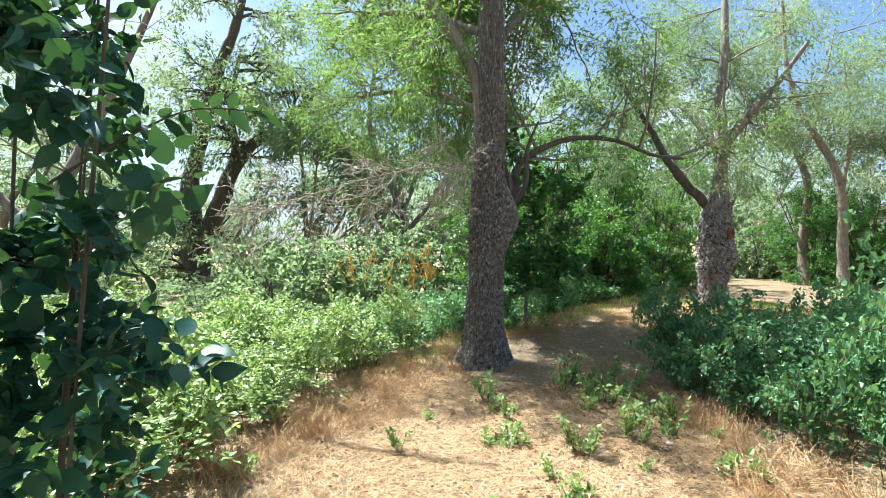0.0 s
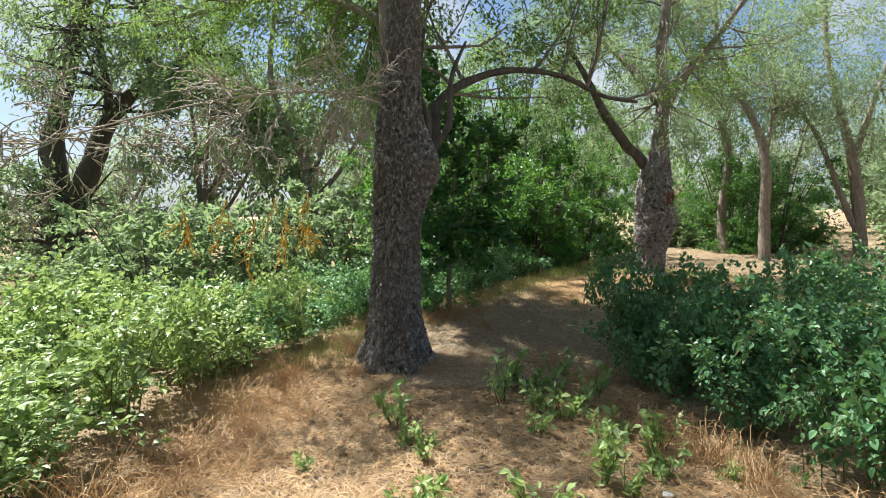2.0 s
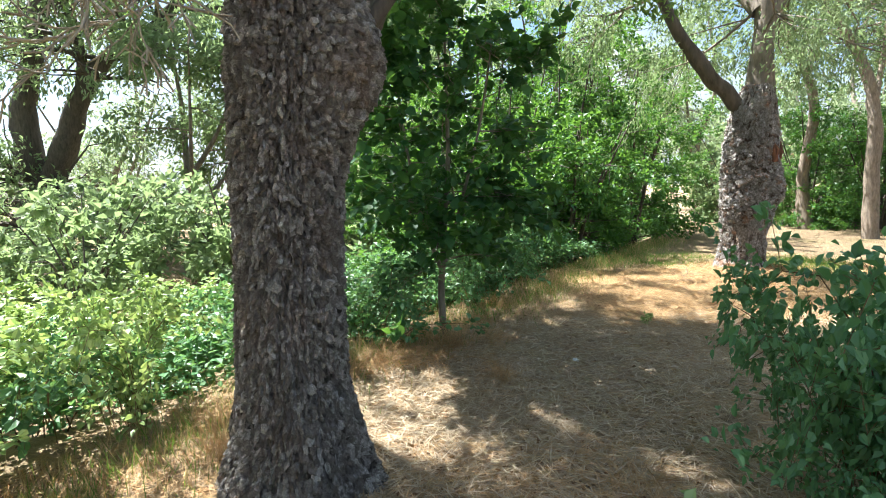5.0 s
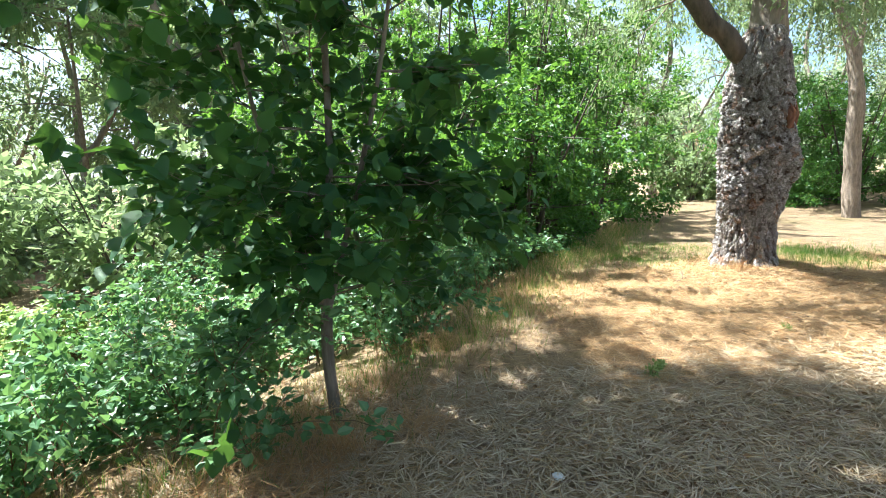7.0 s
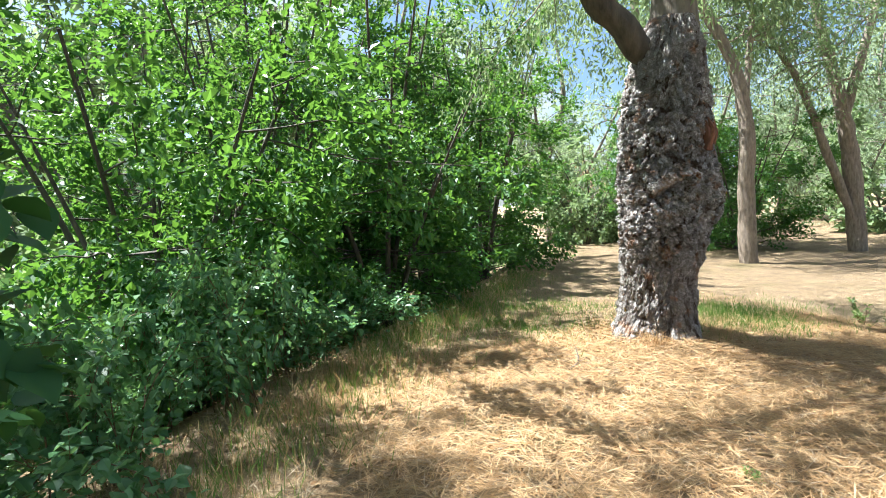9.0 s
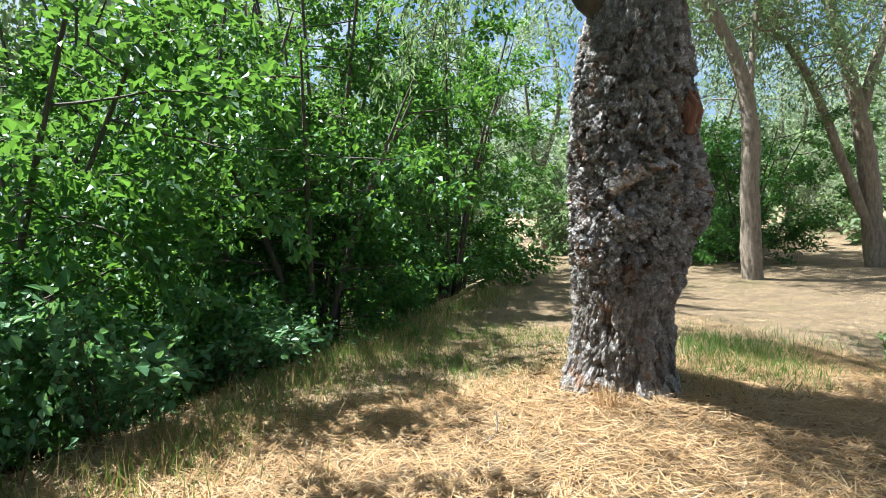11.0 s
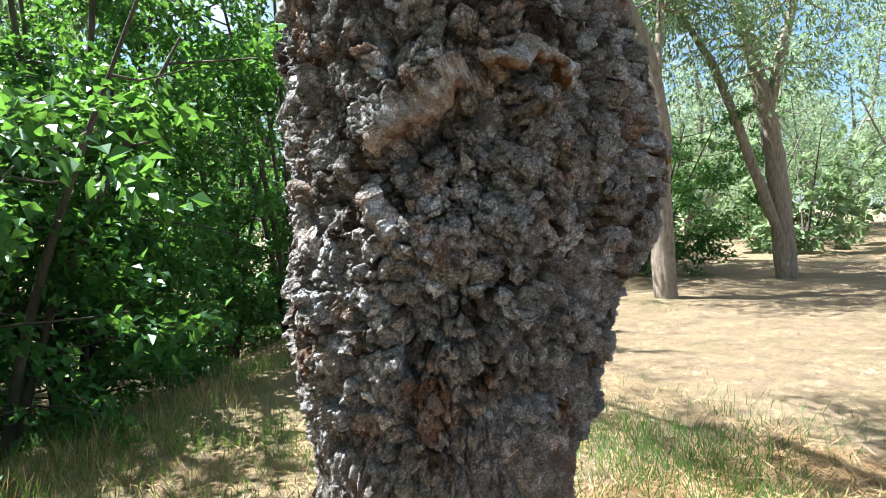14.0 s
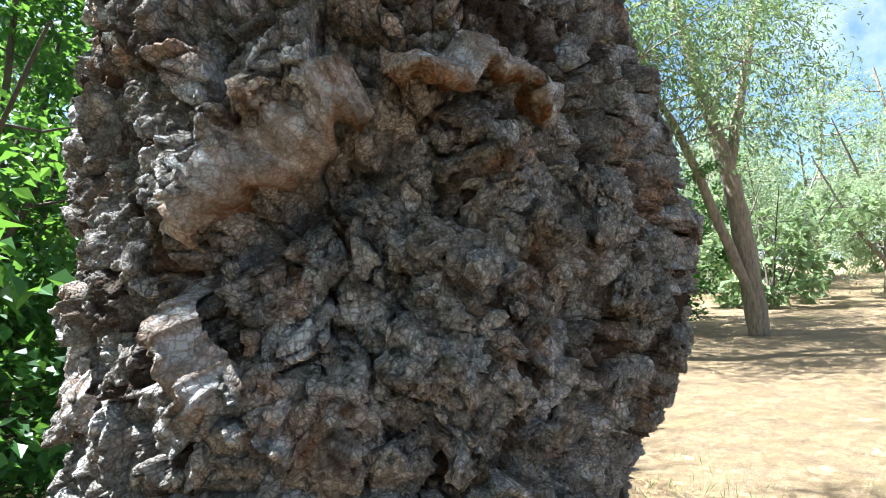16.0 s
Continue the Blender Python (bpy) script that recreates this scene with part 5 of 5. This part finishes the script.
weed_rng = np.random.default_rng(44)
SEEDLINGS = [seedling_set(300, 0.2, 0.055), seedling_set(301, 0.13, 0.05), seedling_set(302, 0.27, 0.06)]
for k, (x, y) in enumerate([(3.9, 9.97), (5.5, 10.5), (1.6, 5.65), (2.1, 5.25), (2.0, 6.0), (2.35, 6.3), (1.0, 3.1), (0.65, 3.8), (2.0, 3.9), (2.2, 5.8), (1.85, 3.3), (-0.4, 3.7), (-1.6, 2.9), (1.3, 2.4), (2.45, 4.2), (2.6, 3.4), (-0.15, 4.6), (9.4, 12.5), (1.75, 5.0), (2.35, 4.85), (2.5, 5.6), (1.9, 5.45), (2.15, 4.5), (1.7, 6.1), (0.55, 5.3), (2.3, 5.5), (1.95, 4.15)] + [(float(a), float(b)) for a, b in zip(weed_rng.uniform(0.3, 2.9, 26), weed_rng.uniform(0.9, 5.0, 26))]):
    t = thing("seedling", "small green leafy seedling growing through the straw", "weed", group="seedlings")
    t.matrix_basis = Matrix.Translation((x, y, float(ground_z(x, y)))) @ Matrix.Rotation(k * 1.7, 4, 'Z') @ Matrix.Scale(0.45 if k == 1 else (1.25 if 18 < k < 27 or 2 <= k <= 5 else 0.75) + 0.1 * (k % 5), 4)
    part("stalk", SEEDLINGS[k % 3][0], t, kind="stuff")
    part("foliage", SEEDLINGS[k % 3][1], t, kind="stuff")


def straw_clump(seed, n, spread, tall):
    """Fallen and standing dry stalks that arch out of one root."""
    r = np.random.default_rng(seed)
    so = Soup()
    for k in range(n):
        a = r.uniform(0, 6.28)
        reach, top = spread * r.uniform(0.3, 1.2), tall * r.uniform(0.2, 1.2)
        o = r.normal(0, spread * 0.25, 2)
        t = np.linspace(0, 1, 5)
        p = np.stack([o[0] + np.cos(a) * reach * t, o[1] + np.sin(a) * reach * t, top * np.sin(t * r.uniform(1.4, 2.9)) - 0.01], 1) + r.normal(0, 0.012, (5, 3))
        tube(so, p, np.linspace(0.0026, 0.0012, 5), 3)
    return so.mesh("dry_grass_clump", MAT_STRAW)


CLUMPS = [straw_clump(310, 120, 0.38, 0.20), straw_clump(311, 100, 0.30, 0.30), straw_clump(312, 130, 0.48, 0.18)]
RIGHT_CLUMPS = [(2.75, 4.9, 1.0), (2.86, 4.35, 1.1), (3.2, 3.2, 1.2), (2.9, 3.7, 0.9), (1.65, 9.45, 0.9), (1.35, 9.8, 0.9), (2.4, 10.9, 0.8), (3.1, 2.5, 1.2), (2.7, 5.5, 0.8), (7.3, 12.35, 0.5), (6.4, 12.3, 0.5), (1.9, 10.2, 0.8), (3.4, 12.2, 0.7), (3.0, 4.0, 1.0), (1.4, 9.1, 1.0), (2.1, 9.6, 0.8), (2.0, 8.6, 0.7), (2.5, 6.9, 0.9), (2.6, 6.2, 0.9), (2.2, 1.6, 1.1), (2.7, 1.9, 1.2), (2.5, 2.6, 1.1), (1.9, 1.0, 1.0), (2.8, 3.0, 1.2)]
LEFT_CLUMPS = [(-0.95, 4.3, 1.0), (-0.7, 5.2, 0.9), (-0.5, 6.1, 1.0), (-1.5, 3.4, 1.0), (0.0, 7.6, 0.8), (1.1, 9.2, 0.9), (0.5, 8.7, 1.0), (0.1, 6.75, 0.6), (1.0, 6.8, 0.6), (-0.2, 8.1, 0.9), (-1.3, 3.9, 1.3), (-1.0, 4.8, 1.2), (-0.9, 5.7, 1.2), (-0.6, 6.6, 1.1), (-0.3, 5.6, 0.9), (-0.6, 4.6, 0.9), (-1.8, 2.9, 1.2), (0.2, 9.0, 1.1), (0.9, 8.9, 1.0)]
for k, (x, y, sc) in enumerate(RIGHT_CLUMPS + LEFT_CLUMPS):
    ob = new("dry_grass_clump", CLUMPS[k % 3])
    ob.matrix_basis = Matrix.Translation((x, y, float(ground_z(x, y)))) @ Matrix.Rotation(k * 2.1, 4, 'Z') @ Matrix.Scale(sc, 4)
    tagged(ob, "clump of tangled dry straw-coloured grass stalks", "dry grass", group="dry grass clumps")


def stick(x, y, length, turn, r0, fork=False):
    r = np.random.default_rng(int(x * 100 + y * 10))
    so = Soup()
    t = np.linspace(-0.5, 0.5, 8)
    pts = np.stack([t * length * math.cos(turn), t * length * math.sin(turn), np.zeros(8)], 1) + r.normal(0, 0.012 * length, (8, 3)) * [1, 1, 0.3]
    pts[:, 2] += ground_z(x + pts[:, 0], y + pts[:, 1]) + r0
    pts[:, 0] += x
    pts[:, 1] += y
    tube(so, pts, np.linspace(r0, r0 * 0.5, 8), 6, 0.2)
    if fork:
        tube(so, [pts[4], pts[4] + (0.03, 0.05, 0.04), pts[4] + (0.05, 0.12, 0.10)], [r0 * 0.7, r0 * 0.5, r0 * 0.3], 5)
    tagged(new("fallen_stick", so.mesh("fallen_stick", MAT_STEM_GREY, True)), "weathered grey-brown stick fallen on the straw", "stick", group="fallen sticks")


for a in [(5.62, 12.25, 0.3, 0.5, 0.012, True), (5.2, 12.5, 0.25, 1.2, 0.008, False), (1.4, 6.6, 0.7, 2.6, 0.008, False), (1.1, 4.4, 0.5, 0.4, 0.006, False), (4.6, 8.6, 0.9, 0.3, 0.007, False), (5.9, 10.9, 0.4, 1.9, 0.008, False), (6.2, 9.8, 0.6, 0.1, 0.006, False), (7.9, 11.8, 0.45, 0.7, 0.008, False), (9.3, 11.6, 0.3, 0.2, 0.014, False), (2.2, 7.2, 0.5, 2.0, 0.006, False)]:
    stick(*a)

MAT_PAPER, _nt, _n, _l, _b = material("crumpled_foil")
_wr = noise_node(_nt, 40, 3)
_l.new(mix_node(_nt, _wr.outputs[0], (0.45, 0.47, 0.5), (0.8, 0.8, 0.82)), _b.inputs["Base Color"])
_b.inputs["Roughness"].default_value = 0.4
for x, y in [(0.72, 3.94), (2.79, 8.99), (2.3, 3.9)]:
    bm = bmesh.new()
    bmesh.ops.create_icosphere(bm, subdivisions=2, radius=0.035)
    for v in bm.verts:
        v.co *= 1 + 0.6 * noise.noise(v.co * 60 + Vector((x, y, 0)))
        v.co.z *= 0.35
    me = bpy.data.meshes.new("crumpled_wrapper")
    bm.to_mesh(me)
    bm.free()
    me.materials.append(MAT_PAPER)
    ob = new("crumpled_wrapper", me)
    ob.location = (x, y, float(ground_z(x, y)) + 0.012)
    tagged(ob, "small crumpled pale wrapper dropped on the path", "litter")

# fallen brown leaves and bark chips
MAT_DEAD = straw_material("dead_leaf", (0.10, 0.05, 0.025), (0.24, 0.13, 0.06), (0.42, 0.26, 0.13), 0.15)
rd = np.random.default_rng(320)
n = 5200
x = np.concatenate([rd.uniform(-1.2, 9, n), BX + rd.normal(0, 0.55, 900), rd.uniform(-1.2, 2.8, 4500)])
y = np.concatenate([rd.uniform(1.0, 14, n), BY + rd.normal(0, 0.55, 900), rd.uniform(2.0, 7.6, 4500)])
a = rd.uniform(0, 6.28, len(x))
pos = np.stack([x, y, ground_z(x, y) + 0.012], 1)
way = np.stack([np.cos(a), np.sin(a), rd.normal(0.05, 0.2, len(x))], 1)
ln = rd.uniform(0.02, 0.055, len(x))
tagged(new("leaf_litter", leaf_mesh("leaf_litter", pos, way, unit(np.array([0, 0, 1.0]) + rd.normal(0, 0.35, pos.shape)), ln, ln * 0.6, MAT_DEAD, True)), "scattered brown dead leaves and bark chips on the ground", "leaf litter", kind="stuff")
